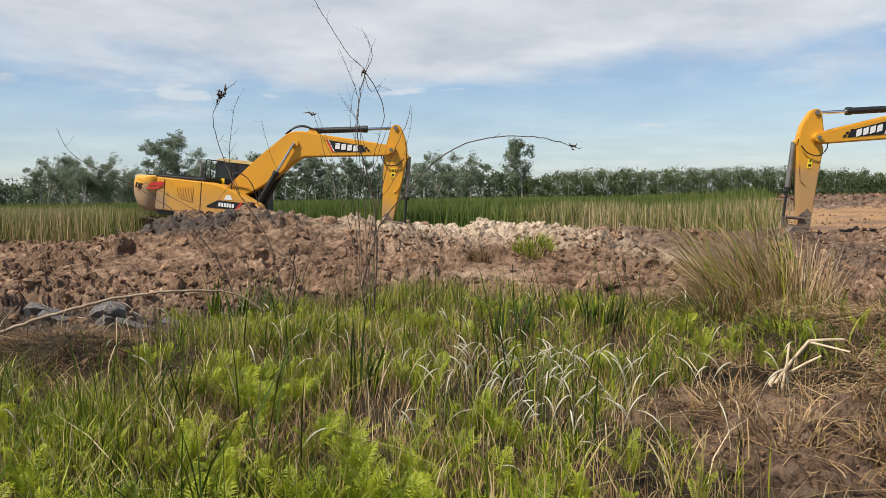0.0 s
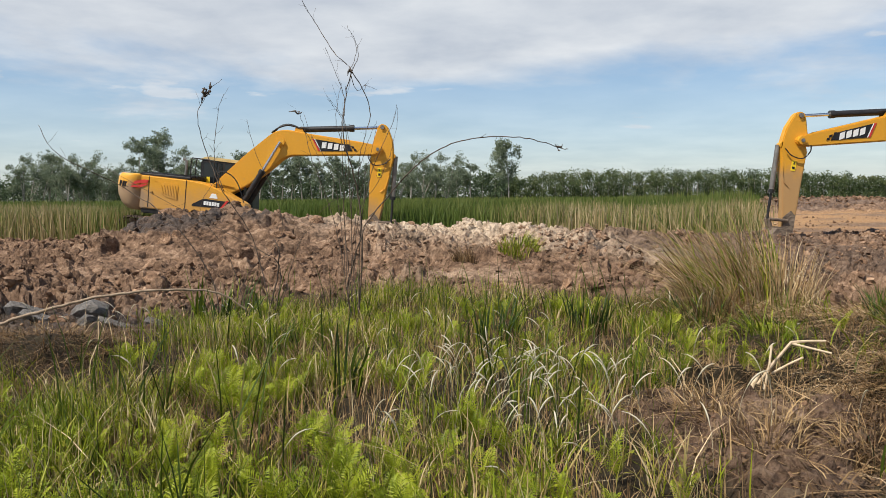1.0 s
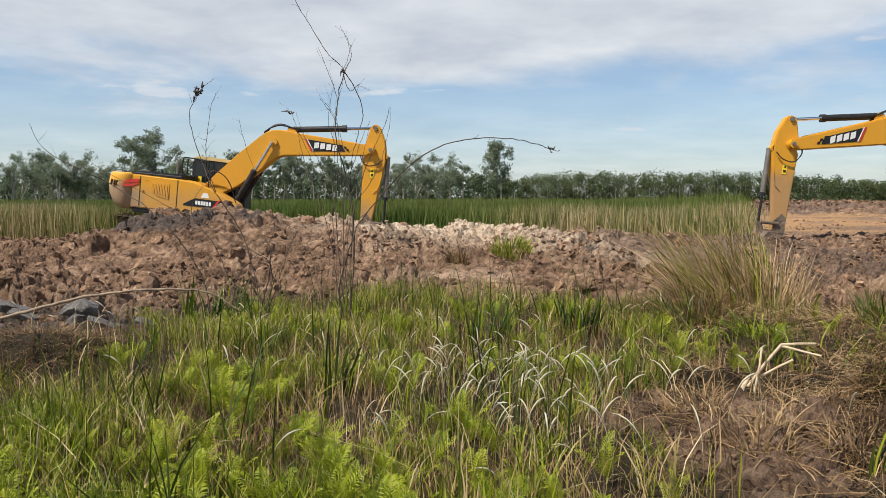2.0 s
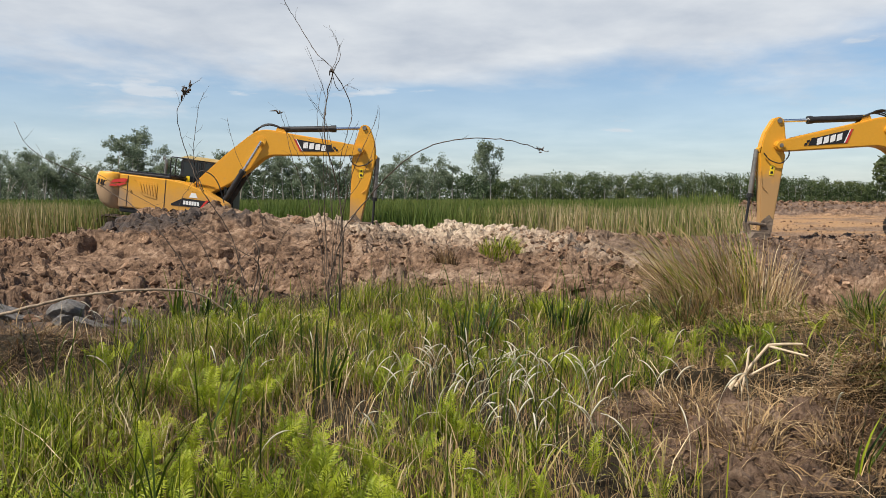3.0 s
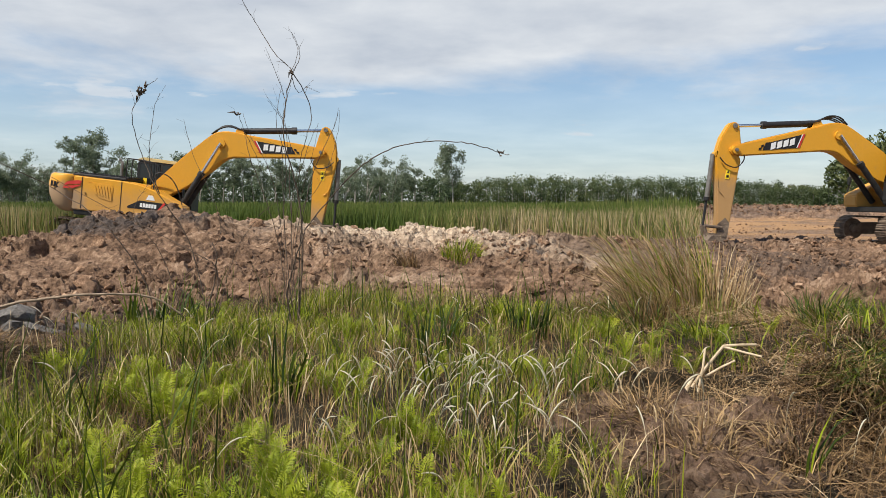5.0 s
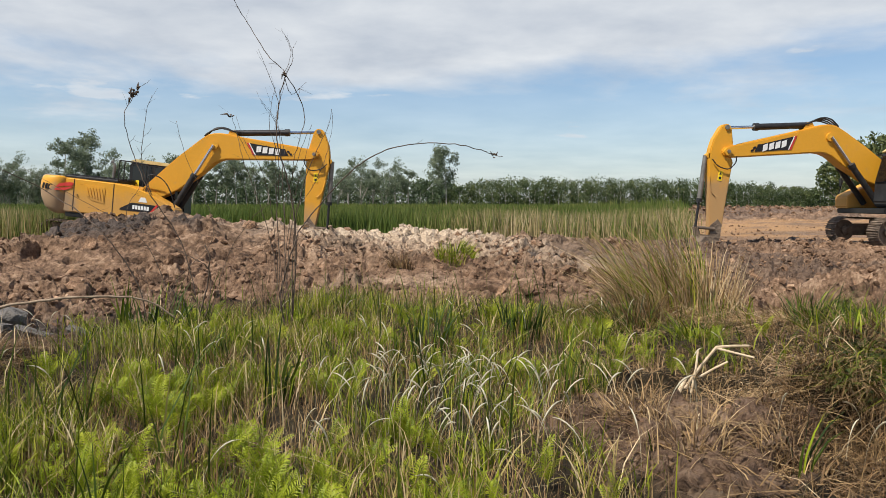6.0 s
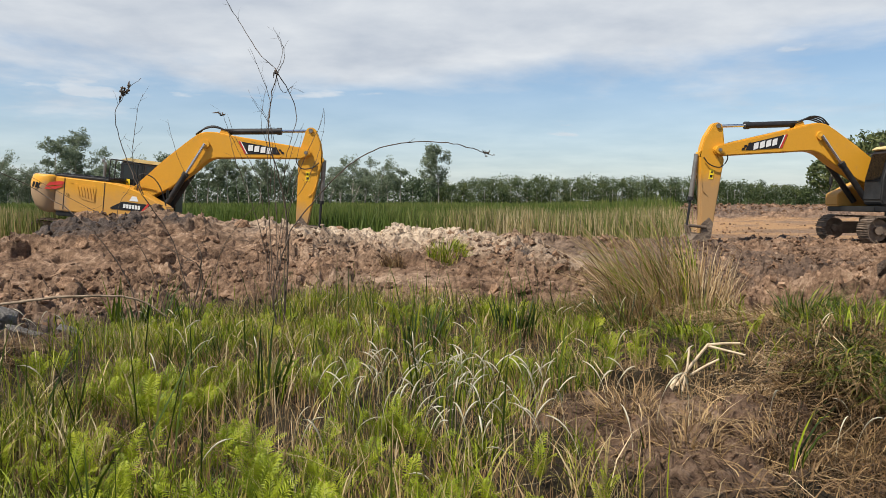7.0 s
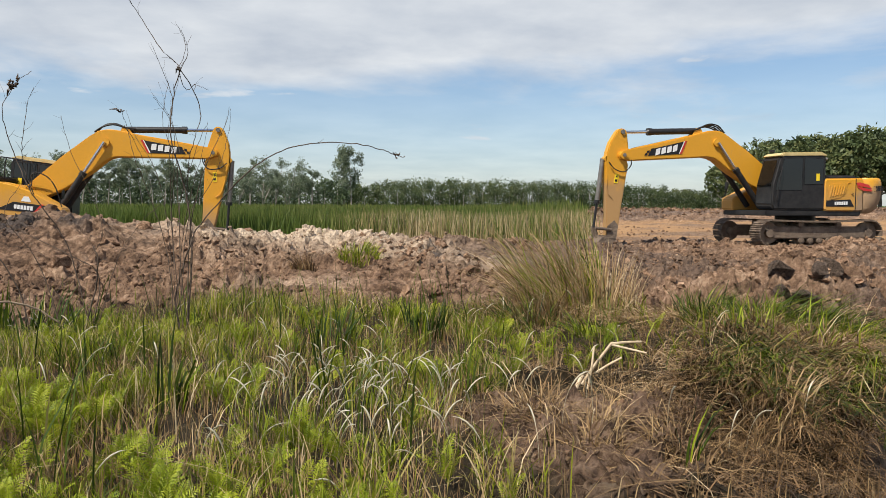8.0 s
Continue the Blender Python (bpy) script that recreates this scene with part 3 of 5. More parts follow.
# bearing as x / y, height in metres, which
DENSE_ROW = [(-0.60, 9.6, 1), (-0.59, 9.8, 3), (-0.575, 9.2, 3), (-0.565, 9.5, 1), (-0.555, 9.8, 4), (-0.547, 9.0, 3), (-0.54, 9.4, 1), (-0.53, 8.8, 3),
       (-0.52, 9.6, 3), (-0.51, 8.4, 3), (-0.50, 8.6, 4), (-0.49, 7.6, 3), (-0.485, 7.2, 3), (-0.475, 7.4, 3), (-0.465, 7.0, 1), (-0.443, 12.4, 0),
       (-0.420, 13.8, 1), (-0.408, 13.0, 4), (-0.395, 7.8, 3), (-0.385, 8.4, 3), (-0.375, 7.6, 1), (-0.368, 10.4, 1), (-0.35, 8.6, 4), (-0.33, 8.8, 3),
       (-0.31, 9.4, 4)]
OPEN_ROW = [(-0.298, 9.6, 0), (-0.280, 9.0, 2), (-0.262, 9.2, 0), (-0.250, 8.4, 2), (-0.236, 9.4, 4), (-0.222, 8.8, 0), (-0.208, 9.0, 2), (-0.196, 8.0, 4),
       (-0.182, 8.4, 0), (-0.170, 9.0, 2), (-0.155, 8.2, 4), (-0.140, 7.6, 2), (-0.125, 7.2, 0), (-0.108, 8.0, 4), (-0.093, 8.8, 3), (-0.078, 9.2, 1),
       (-0.062, 9.4, 3), (-0.046, 9.0, 1), (-0.030, 8.8, 3), (-0.016, 8.2, 1), (0.001, 7.4, 4)]
rr = random.Random(3)
spots = []
for bx, h, k in DENSE_ROW + OPEN_ROW:
    yy = rr.uniform(132, 150)
    spots.append((bx * yy, yy, (h + (yy - 140) * 0.05) / 10.0, k))
stand(paperbarks, spots, "slender paperbark tree with pale trunk and open crown", "paperbark trees at the field edge")
lone = tree(21, 11.0, 0.30, 2.9, LEAF_HAZY, 70)
lone.matrix_basis = pose(6.9, 135, 0, 0, 0, 40)
tagged(lone, "lone tree with a narrow rounded crown above the woods", "tree")

# dense low woods further back: one mass that nobody could count
def woods(name, spots, size, mat, label, seed, per=34, hue_mid=0.4, foot=0.14):
    rg = np.random.default_rng(seed)
    cs, rs = [], []
    bm = bmesh.new()
    for x, y, h in spots:
        w = h * rg.uniform(0.30, 0.42)
        for k in range(9):
            az, q = rg.uniform(0, 6.28), rg.random()
            cs.append((x + math.cos(az) * w * q, y + math.sin(az) * w * q, h * (foot + (0.92 - foot) * (k + rg.random()) / 9) - 0.2 * w * q))
            rs.append(w * rg.uniform(0.45, 0.75))
        tube(bm, [Vector((x, y, 0)), Vector((x, y, h * 0.6))], [0.13, 0.07], 4)
    trunks = bm_object(name, bm, BARK)
    tagged(trunks, label, "woods", kind="stuff")
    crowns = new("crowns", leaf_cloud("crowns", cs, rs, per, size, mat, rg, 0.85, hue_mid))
    crowns.parent = trunks
    tagged(crowns, kind="stuff")


rr = random.Random(5)
spots = [(bx * yy, yy, rr.uniform(5.6, 7.6)) for bx, yy in ((-0.68 + 0.73 * i / 88, 158 + 14 * (i % 2) + rr.uniform(0, 8)) for i in range(88))]
woods("low_woods", spots, 0.32, LEAF, "dense low dark green woods behind the reeds", 31, 60)
spots = []
for i in range(150):
    bx = 0.03 + 0.62 * i / 150 + rr.uniform(-0.003, 0.003)
    yy = 240 + 16 * (i % 2) + rr.uniform(0, 10)
    top = np.interp(bx, [0.03, 0.10, 0.2, 0.38, 0.48, 0.56, 0.65], [7.7, 9.0, 10.0, 9.4, 8.0, 6.6, 6.0])
    spots.append((bx * yy, yy, top * rr.uniform(0.9, 1.08)))
woods("distant_woods", spots, 0.30, LEAF_FRESH, "even dark green woodland along the horizon", 33, 84, 0.30, 0.05)

def dome_tree(seed, tall, width, name="tree"):
    """A short trunk under a closed round crown of many leaf clumps."""
    rg = np.random.default_rng(seed)
    root = new(name)
    bm = bmesh.new()
    tube(bm, [Vector((0, 0, 0)), Vector((0.1, 0, tall * 0.3)), Vector((0, 0.1, tall * 0.7))], [0.2, 0.15, 0.06])
    cs, rs = [], []
    for k in range(95):
        az, el = rg.uniform(0, 6.28), math.asin(rg.uniform(-0.35, 1.0))
        q = rg.uniform(0.72, 1.0)
        c = Vector((math.cos(az) * math.cos(el) * width * q, math.sin(az) * math.cos(el) * width * q, tall * 0.52 + math.sin(el) * tall * 0.45 * q))
        cs.append(tuple(c))
        rs.append(width * rg.uniform(0.16, 0.30))
        if k % 8 == 0:
            tube(bm, [Vector((0, 0, tall * 0.25)), c * 0.5 + Vector((0, 0, tall * 0.1)), c], [0.08, 0.05, 0.01], 4)
    bm_object("trunk", bm, BARK, root)
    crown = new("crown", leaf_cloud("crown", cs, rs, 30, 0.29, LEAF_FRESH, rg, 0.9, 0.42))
    crown.parent = root
    return root


round_trees = [dome_tree(41, 8.9, 3.6), dome_tree(42, 8.9, 3.3), dome_tree(43, 8.9, 3.9)]
spots = []
for i, (bx, h) in enumerate(((0.585, 6.6), (0.61, 8.2), (0.64, 9.2), (0.672, 9.8), (0.70, 10.2), (0.735, 10.6), (0.77, 11.0), (0.81, 11.2), (0.85, 11.0), (0.89, 11.2), (0.93, 11.4), (0.98, 11.4))):
    yy = 84 + rr.uniform(-3, 5)
    spots.append((bx * yy, yy, h / 8.9, i % 3))
    spots.append((bx * (yy + 5) + 2.0, yy + 5, h * 1.0 / 8.9, (i + 1) % 3))
stand(round_trees, spots, "dense round-crowned green orchard tree", "orchard trees")

# ---- tracked excavators ----
def part(name, bm, mat, parent, label="", smooth_shade=False):
    return bm_object(name, bm, mat, parent, label, smooth_shade)


def prism(poly, y0, y1, bev=0.02, seg=2, bm=None):
    """A side outline (x, z) given depth from y0 to y1, with rounded edges."""
    own = bm is None
    bm = bmesh.new() if own else bm
    a = [bm.verts.new((x, y0, z)) for x, z in poly]
    b2 = [bm.verts.new((x, y1, z)) for x, z in poly]
    fs = [bm.faces.new(a), bm.faces.new(b2[::-1])]
    for i in range(len(poly)):
        j = (i + 1) % len(poly)
        fs.append(bm.faces.new((a[j], a[i], b2[i], b2[j])))
    bmesh.ops.recalc_face_normals(bm, faces=fs)
    if bev and own:
        es = [e for e in bm.edges if e.calc_face_angle(0) > 0.3]
        bmesh.ops.bevel(bm, geom=es, offset=bev, segments=seg, affect="EDGES", clamp_overlap=True)
    return bm


def box(x0, x1, y0, y1, z0, z1, bev=0.02, seg=2, bm=None):
    return prism([(x0, z0), (x1, z0), (x1, z1), (x0, z1)], y0, y1, bev, seg, bm)


def rod(p0, p1, r, seg=14, bm=None, r1=None):
    bm = bmesh.new() if bm is None else bm
    tube(bm, [Vector(p0), Vector(p1)], [r, r if r1 is None else r1], seg)
    return bm


def pipe(pts, r, seg=6, bm=None):
    """A bent pipe or hose through pts, rounded at its bends."""
    bm = bmesh.new() if bm is None else bm
    v = [Vector(p) for p in pts]
    out = []
    for i in range(len(v) - 1):
        p0, p1, p2, p3 = v[max(i - 1, 0)], v[i], v[i + 1], v[min(i + 2, len(v) - 1)]
        for k in range(5):
            s = k / 5
            out.append(0.5 * ((2 * p1) + (p2 - p0) * s + (2 * p0 - 5 * p1 + 4 * p2 - p3) * s * s + (3 * p1 - p0 - 3 * p2 + p3) * s ** 3))
    out.append(v[-1])
    tube(bm, out, [r] * len(out), seg)
    return bm


def turned(p, about, ang):
    c, s = math.cos(ang), math.sin(ang)
    x, z = p[0] - about[0], p[1] - about[1]
    return (about[0] + x * c - z * s, about[1] + x * s + z * c)


def flat_plate(poly, y, thick=0.006):
    return prism(poly, y - thick, y + thick, 0)


FOOT, ELBOW = (0.50, 1.80), (6.50, 3.26)
BOOM = [(0.36, 1.66), (0.32, 1.95), (1.05, 2.58), (1.85, 3.25), (2.62, 3.82), (2.86, 3.97), (3.12, 4.03), (3.40, 4.01), (4.27, 3.83), (5.30, 3.62), (6.40, 3.44),
        (6.60, 3.40), (6.68, 3.26), (6.60, 3.12), (6.30, 3.07), (5.10, 3.10), (4.2, 3.12), (3.47, 3.14), (3.24, 3.10), (3.05, 3.00), (2.66, 2.68), (1.85, 2.14), (0.70, 1.62), (0.50, 1.56)]
ARM = [(6.46, 4.06), (6.54, 4.15), (6.70, 4.15), (6.80, 4.06), (6.98, 3.62), (7.03, 3.30), (7.04, 2.92), (6.90, 2.25), (6.78, 1.60), (6.55, 0.38), (6.46, 0.26), (6.30, 0.28),
       (6.21, 0.40), (6.22, 1.40), (6.23, 2.60), (6.22, 2.98), (6.30, 3.10), (6.34, 3.26), (6.28, 3.40), (6.32, 3.56)]


def track(root, y, swap=1):
    """One crawler: a frame with rollers, idler and sprocket, and a belt of ribbed shoes."""
    fr = part("track_frame", prism([(-1.75, 0.28), (1.75, 0.28), (1.85, 0.5), (1.6, 0.68), (-1.6, 0.68), (-1.85, 0.5)], y - 0.16, y + 0.16, 0.03), MUDDY, root)
    for x, nm in ((-1.85, "sprocket"), (1.85, "idler")):
        bm = rod((x, y - 0.09, 0.46), (x, y + 0.09, 0.46), 0.36, 24)
        rod((x, y - 0.2, 0.46), (x, y + 0.2, 0.46), 0.14, 14, bm)
        part(nm, bm, MUDDY, fr)
    bm0 = rod((0, -0.2, 0), (0, 0.2, 0), 0.1, 14)
    rod((0, -0.22, 0), (0, 0.22, 0), 0.05, 10, bm0)
    first = part("roller", bm0, MUDDY, fr)
    first.location = (-1.35, y, 0.2)
    for k in range(1, 9):
        o = new("roller", first.data)
        o.parent, o.location = fr, ((-1.35 + k * 0.338), y, 0.2) if k < 7 else ((-0.7, 0.7)[k - 7], y, 0.74)
    # shoe path: two straights and two half circles
    R, half = 0.42, 1.85
    total = 4 * half + 2 * math.pi * R
    count = 47
    bm = box(-0.095, 0.095, -0.3, 0.3, -0.02, 0.012, 0)
    for x in (-0.07, 0.0, 0.07):
        box(x - 0.008, x + 0.008, -0.3, 0.3, -0.045, -0.02, 0, 2, bm)
    shoe = None
    for k in range(count):
        s = total * k / count
        if s < 2 * half:
            px, pz, a = -half + s, 0.04, 0
        elif s < 2 * half + math.pi * R:
            th = (s - 2 * half) / R
            px, pz, a = half + R * math.sin(th), 0.46 - R * math.cos(th), th
        elif s < 4 * half + math.pi * R:
            px, pz, a = half - (s - 2 * half - math.pi * R), 0.88, math.pi
            pz -= 0.05 * math.sin(math.pi * (px + half) / (2 * half))
        else:
            th = (s - 4 * half - math.pi * R) / R
            px, pz, a = -half - R * math.sin(th), 0.46 + R * math.cos(th), math.pi + th
        if shoe is None:
            shoe = part("track_shoe", bm, MUDDY, fr)
            o = shoe
        else:
            o = new("track_shoe", shoe.data)
            o.parent = fr
        o.matrix_basis = Matrix.Translation((px, y, pz)) @ Matrix.Rotation(-a, 4, "Y")


def letter_blocks(parent, x0, x1, z0, z1, dz, y, count, mat, slant=0.12, label="block lettering, too small to read"):
    """Slanted bars in place of lettering, on a side at y."""
    bm = bmesh.new()
    w = (x1 - x0) / count
    for k in range(count):
        xa, xb = x0 + w * (k + 0.08), x0 + w * (k + 0.86)
        q = dz * k / max(1, count - 1)
        prism([(xa, z0 + q), (xb, z0 + q), (xb + slant * (z1 - z0), z1 + q), (xa + slant * (z1 - z0), z1 + q)], y - 0.004, y + 0.004, 0, 2, bm)
    part("lettering", bm, mat, parent, label)


def excavator(boom_turn=0.0, arm_turn=0.0, bucket_turn=0.0):
    root = new("excavator")
    for y in (-1.19, 1.19):
        track(root, y)
    bm = box(-1.0, 1.0, -1.0, 1.0, 0.42, 0.82, 0.06)
    part("carbody", bm, MUDDY, root)
    part("slew_ring", rod((0, 0, 0.80), (0, 0, 1.06), 0.66, 32), BLACK, root)
    # revolving platform
    bm = box(-1.55, 2.0, -1.33, 1.33, 1.04, 1.22, 0.03)
    part("platform", bm, BLACK, root)
    # counterweight: plan outline with a round tail, side outline tapering below
    bm = bmesh.new()
    plan = [(-1.62, -1.37), (-2.10, -1.36), (-2.38, -1.26), (-2.55, -1.0), (-2.63, -0.5), (-2.65, 0.0), (-2.63, 0.5), (-2.55, 1.0), (-2.38, 1.26), (-2.10, 1.36), (-1.62, 1.37)]
    rings = []
    for z, inset in ((1.12, 0.62), (1.17, 0.42), (1.32, 0.20), (1.62, 0.05), (1.95, 0.0), (2.18, 0.03), (2.29, 0.08), (2.34, 0.16)):
        ring = []
        for x, y in plan:
            k = 1 - inset / 2.77 if x < -1.7 else 1
            ring.append(bm.verts.new((-1.62 + (x + 1.62) * (1 - inset / 1.15) if x < -1.7 else x, y * (1 - inset * 0.25 / 1.37), z)))
        rings.append(ring)
    for r0, r1 in zip(rings, rings[1:]):
        for k in range(len(plan)):
            bm.faces.new((r0[k], r0[(k + 1) % len(plan)], r1[(k + 1) % len(plan)], r1[k]))
    bm.faces.new(rings[0])
    bm.faces.new(rings[-1][::-1])
    bmesh.ops.recalc_face_normals(bm, faces=bm.faces)
    cw = part("counterweight", bm, YELLOW, root, "yellow counterweight caked with brown mud below", True)
    for side in (-1, 1):
        y = side * 1.385
        letter_blocks(cw, -2.34, -1.98, 1.90, 2.08, -0.03, y - side * 0.03, 4, DECAL)
        em = prism([(-1.90, 1.96), (-1.78, 2.10), (-1.45, 2.18), (-1.30, 2.17), (-1.36, 2.06), (-1.70, 2.02)], y - 0.006, y + 0.006, 0)
        prism([(-1.92, 1.88), (-1.60, 1.89), (-1.36, 2.00), (-1.34, 2.04), (-1.66, 1.98), (-1.88, 1.94)], y - 0.006, y + 0.006, 0, 2, em)
        part("emblem", em, RED, cw, "red swoosh emblem")
    # side housings, one long panel on each side with a falling nose
    nose = [(-1.60, 1.20), (-1.60, 2.33), (0.10, 2.30), (0.55, 2.25), (1.05, 2.11), (1.60, 1.86), (2.02, 1.66), (2.06, 1.58), (2.06, 1.24), (2.0, 1.20)]
    rear = [(-1.60, 1.20), (-1.60, 2.33), (-0.20, 2.30), (-0.14, 2.24), (-0.14, 1.26), (-0.2, 1.20)]
    for side, poly in ((-1, nose), (1, rear)):
        y0, y1 = (-1.37, -0.62) if side < 0 else (0.95, 1.37)
        sp = part("side_housing", prism(poly, y0, y1, 0.045, 3), YELLOW, root, "dusty yellow side housing")
        ys_ = side * 1.374
        # panel seams
        for x, za, zb in ((-1.30, 1.26, 2.30), (-0.02, 1.26, 2.28)):
            if side > 0 and x > -1:
                continue
            part("panel_seam", box(x - 0.012, x + 0.012, ys_ - 0.004, ys_ + 0.004, za, zb, 0), BLACK, sp)
        # louvred vent in a raised frame
        fr = prism([(-1.12, 2.16), (-0.32, 2.12), (-0.28, 2.04), (-0.30, 1.58), (-0.72, 1.66), (-0.90, 1.80), (-1.0, 2.14)], ys_ - 0.012, ys_ + 0.012, 0.008)
        vent = part("vent_door", fr, YELLOW, sp)
        for k in range(6):
            x = -0.88 + k * 0.095
            lo = 1.78 - 0.02 * k
            part("louvre", prism([(x + 0.06, lo), (x + 0.10, lo), (x + 0.02, 2.06), (x - 0.02, 2.06)], ys_ + side * 0.010, ys_ + side * 0.03, 0), YELLOW, vent)
        part("latch", rod((-1.18, ys_ - 0.01, 1.78), (-1.18, ys_ + side * 0.02, 1.78), 0.035, 12), BLACK, sp)
        part("latch", rod((-1.18, ys_ + side * 0.018, 1.78), (-1.18, ys_ + side * 0.026, 1.78), 0.024, 12), YELLOW, sp)
        if side < 0:
            band = part("decal_band", flat_plate([(0.22, 1.50), (0.60, 1.72), (1.86, 1.68), (2.02, 1.55), (2.02, 1.44), (0.22, 1.44)], ys_), DECAL, sp, "black lettering band")
            letter_blocks(band, 0.62, 1.18, 1.51, 1.64, -0.01, ys_ - 0.010, 6, WHITE, 0.0)
            letter_blocks(band, 1.46, 1.80, 1.57, 1.63, -0.01, ys_ - 0.010, 4, WHITE, 0.0)
            part("stripe", flat_plate([(1.20, 1.44), (1.28, 1.44), (1.48, 1.72), (1.40, 1.72)], ys_ - 0.006), RED, band)
            part("notice", flat_plate([(0.80, 1.76), (1.10, 1.76), (1.02, 1.92), (0.88, 1.92)], ys_), WHITE, sp)
        else:
            band = part("decal_band", flat_plate([(-1.25, 1.36), (-1.1, 1.60), (-0.2, 1.56), (-0.2, 1.36)], ys_), DECAL, sp, "black lettering band")
            letter_blocks(band, -1.0, -0.5, 1.42, 1.53, -0.01, ys_ + 0.010, 6, WHITE, 0.0)
    # engine hood, dark and grated on top, with exhaust and air intake
    hood = part("engine_hood", box(-1.75, -0.1, -0.72, 1.0, 1.22, 2.36, 0.05), BLACK, root)
    part("hood_cover", box(-1.7, 0.1, -1.25, 0.9, 2.28, 2.43, 0.05, 3), BLACK, hood)
    for k in range(9):
        part("grating_bar", box(-1.55 + k * 0.17, -1.49 + k * 0.17, -1.0, 0.7, 2.43, 2.45, 0), BLACK, hood)
    part("exhaust", pipe([(-0.75, 0.45, 2.38), (-0.75, 0.45, 2.92), (-0.86, 0.45, 3.02)], 0.055, 10), STEEL, root)
    part("tank", box(0.0, 0.95, -1.30, -0.64, 1.22, 2.26, 0.05), YELLOW, root)
    part("tool_step", box(0.95, 1.95, -1.28, -0.66, 1.22, 1.45, 0.03), BLACK, root)
    # operator's cab
    cab = new("cab")
    cab.parent = root
    cab.location = (-0.10, 0, 0)
    me0 = prism([(-0.08, 1.24), (-0.10, 3.02), (0.06, 3.12), (1.50, 3.08), (1.62, 2.98), (1.86, 2.10), (1.90, 1.40), (1.82, 1.24)], 0.36, 1.33, 0.05, 3)
    part("shell", me0, BLACK, cab, "black cab shell")
    part("roof", prism([(-0.12, 3.09), (0.10, 3.19), (1.48, 3.15), (1.66, 3.04), (1.60, 3.02), (-0.1, 3.05)], 0.34, 1.35, 0.03, 2), CREAM, cab, "dusty cream cab roof")
    for side, y in ((-1, 0.352), (1, 1.338)):
        part("window", prism([(0.02, 2.10), (0.02, 2.96), (0.72, 2.98), (0.72, 2.10)], y - 0.006, y + 0.006, 0.02), GLASS, cab)
        part("window", prism([(0.80, 1.90), (0.80, 2.98), (1.48, 2.94), (1.74, 2.10), (1.76, 1.90)], y - 0.006, y + 0.006, 0.02), GLASS, cab)
        part("sticker", flat_plate([(0.16, 2.22), (0.28, 2.22), (0.28, 2.46), (0.16, 2.46)], y + side * 0.008), SAFETY, cab, "small yellow notice")
    bm = bmesh.new()
    v = [bm.verts.new(p) for p in ((1.665, 0.46, 2.90), (1.665, 1.23, 2.90), (1.90, 1.23, 2.06), (1.90, 0.46, 2.06))]
    bm.faces.new(v)
    bmesh.ops.solidify(bm, geom=list(bm.faces), thickness=0.02)
    part("windscreen", bm, GLASS, cab)
    part("grab_rail", pipe([(1.72, 1.38, 1.5), (1.76, 1.42, 1.7), (1.62, 1.42, 2.5), (1.58, 1.38, 2.7)], 0.018), BLACK, cab)
    part("work_light", box(1.42, 1.54, 0.55, 0.72, 3.18, 3.28, 0.02), BLACK, cab)
    # guard rails over the tank, mirror
    part("guard_rail", pipe([(0.05, -1.22, 2.28), (0.05, -1.22, 2.98), (0.18, -1.22, 3.06), (0.72, -1.22, 3.02), (0.84, -1.22, 2.92), (0.86, -1.22, 2.16)], 0.02), BLACK, root)
    part("guard_rail", pipe([(0.05, -0.75, 2.28), (0.05, -0.75, 2.98), (0.18, -0.75, 3.06), (0.60, -0.75, 3.04), (0.84, -0.75, 2.92), (0.86, -0.75, 2.16)], 0.02), BLACK, root)
    part("hand_rail", pipe([(1.0, -1.30, 2.10), (1.05, -1.32, 2.66), (1.45, -1.32, 2.62), (1.75, -1.32, 2.30), (1.98, -1.30, 1.70)], 0.02), BLACK, root)
    part("mirror", box(1.94, 1.99, -1.30, -1.12, 1.96, 2.24, 0.02), BLACK, root)

    # boom
    rb = lambda p: turned(p, FOOT, boom_turn)
    elbow = rb(ELBOW)
    ra = lambda p: (lambda q: (q[0] + elbow[0] - ELBOW[0], q[1] + elbow[1] - ELBOW[1]))(turned(p, ELBOW, arm_turn))
    yc = -0.12
    boom = part("boom", prism([rb(p) for p in BOOM], yc - 0.27, yc + 0.27, 0.03, 2), YELLOW_ARM, root, "cranked yellow boom")
    for side in (-1, 1):
        y = yc + side * 0.275
        dec = part("decal", flat_plate([rb(p) for p in ((4.22, 3.70), (5.42, 3.46), (5.55, 3.36), (5.62, 3.22), (4.42, 3.26))], y), DECAL, boom, "black lettering panel")
        part("stripe", flat_plate([rb(p) for p in ((4.20, 3.705), (4.27, 3.69), (4.47, 3.26), (4.40, 3.262))], y + side * 0.004), RED, dec)
        part("stripe", flat_plate([rb(p) for p in ((4.275, 3.69), (4.31, 3.683), (4.51, 3.258), (4.475, 3.26))], y + side * 0.004), WHITE, dec)
        for k in range(4):
            x = 4.52 + 0.21 * k
            z = 3.36 - 0.035 * k
            pl = [(x, z), (x + 0.03, z + 0.2), (x + 0.19, z + 0.2), (x + 0.16, z)]
            if side > 0:
                pl = [(9.88 - q[0], q[1] + 0.165 * (2 * q[0] - 9.88)) for q in pl]
            part("letter_shape", flat_plate([rb(p) for p in pl], y + side * 0.008), WHITE, dec)
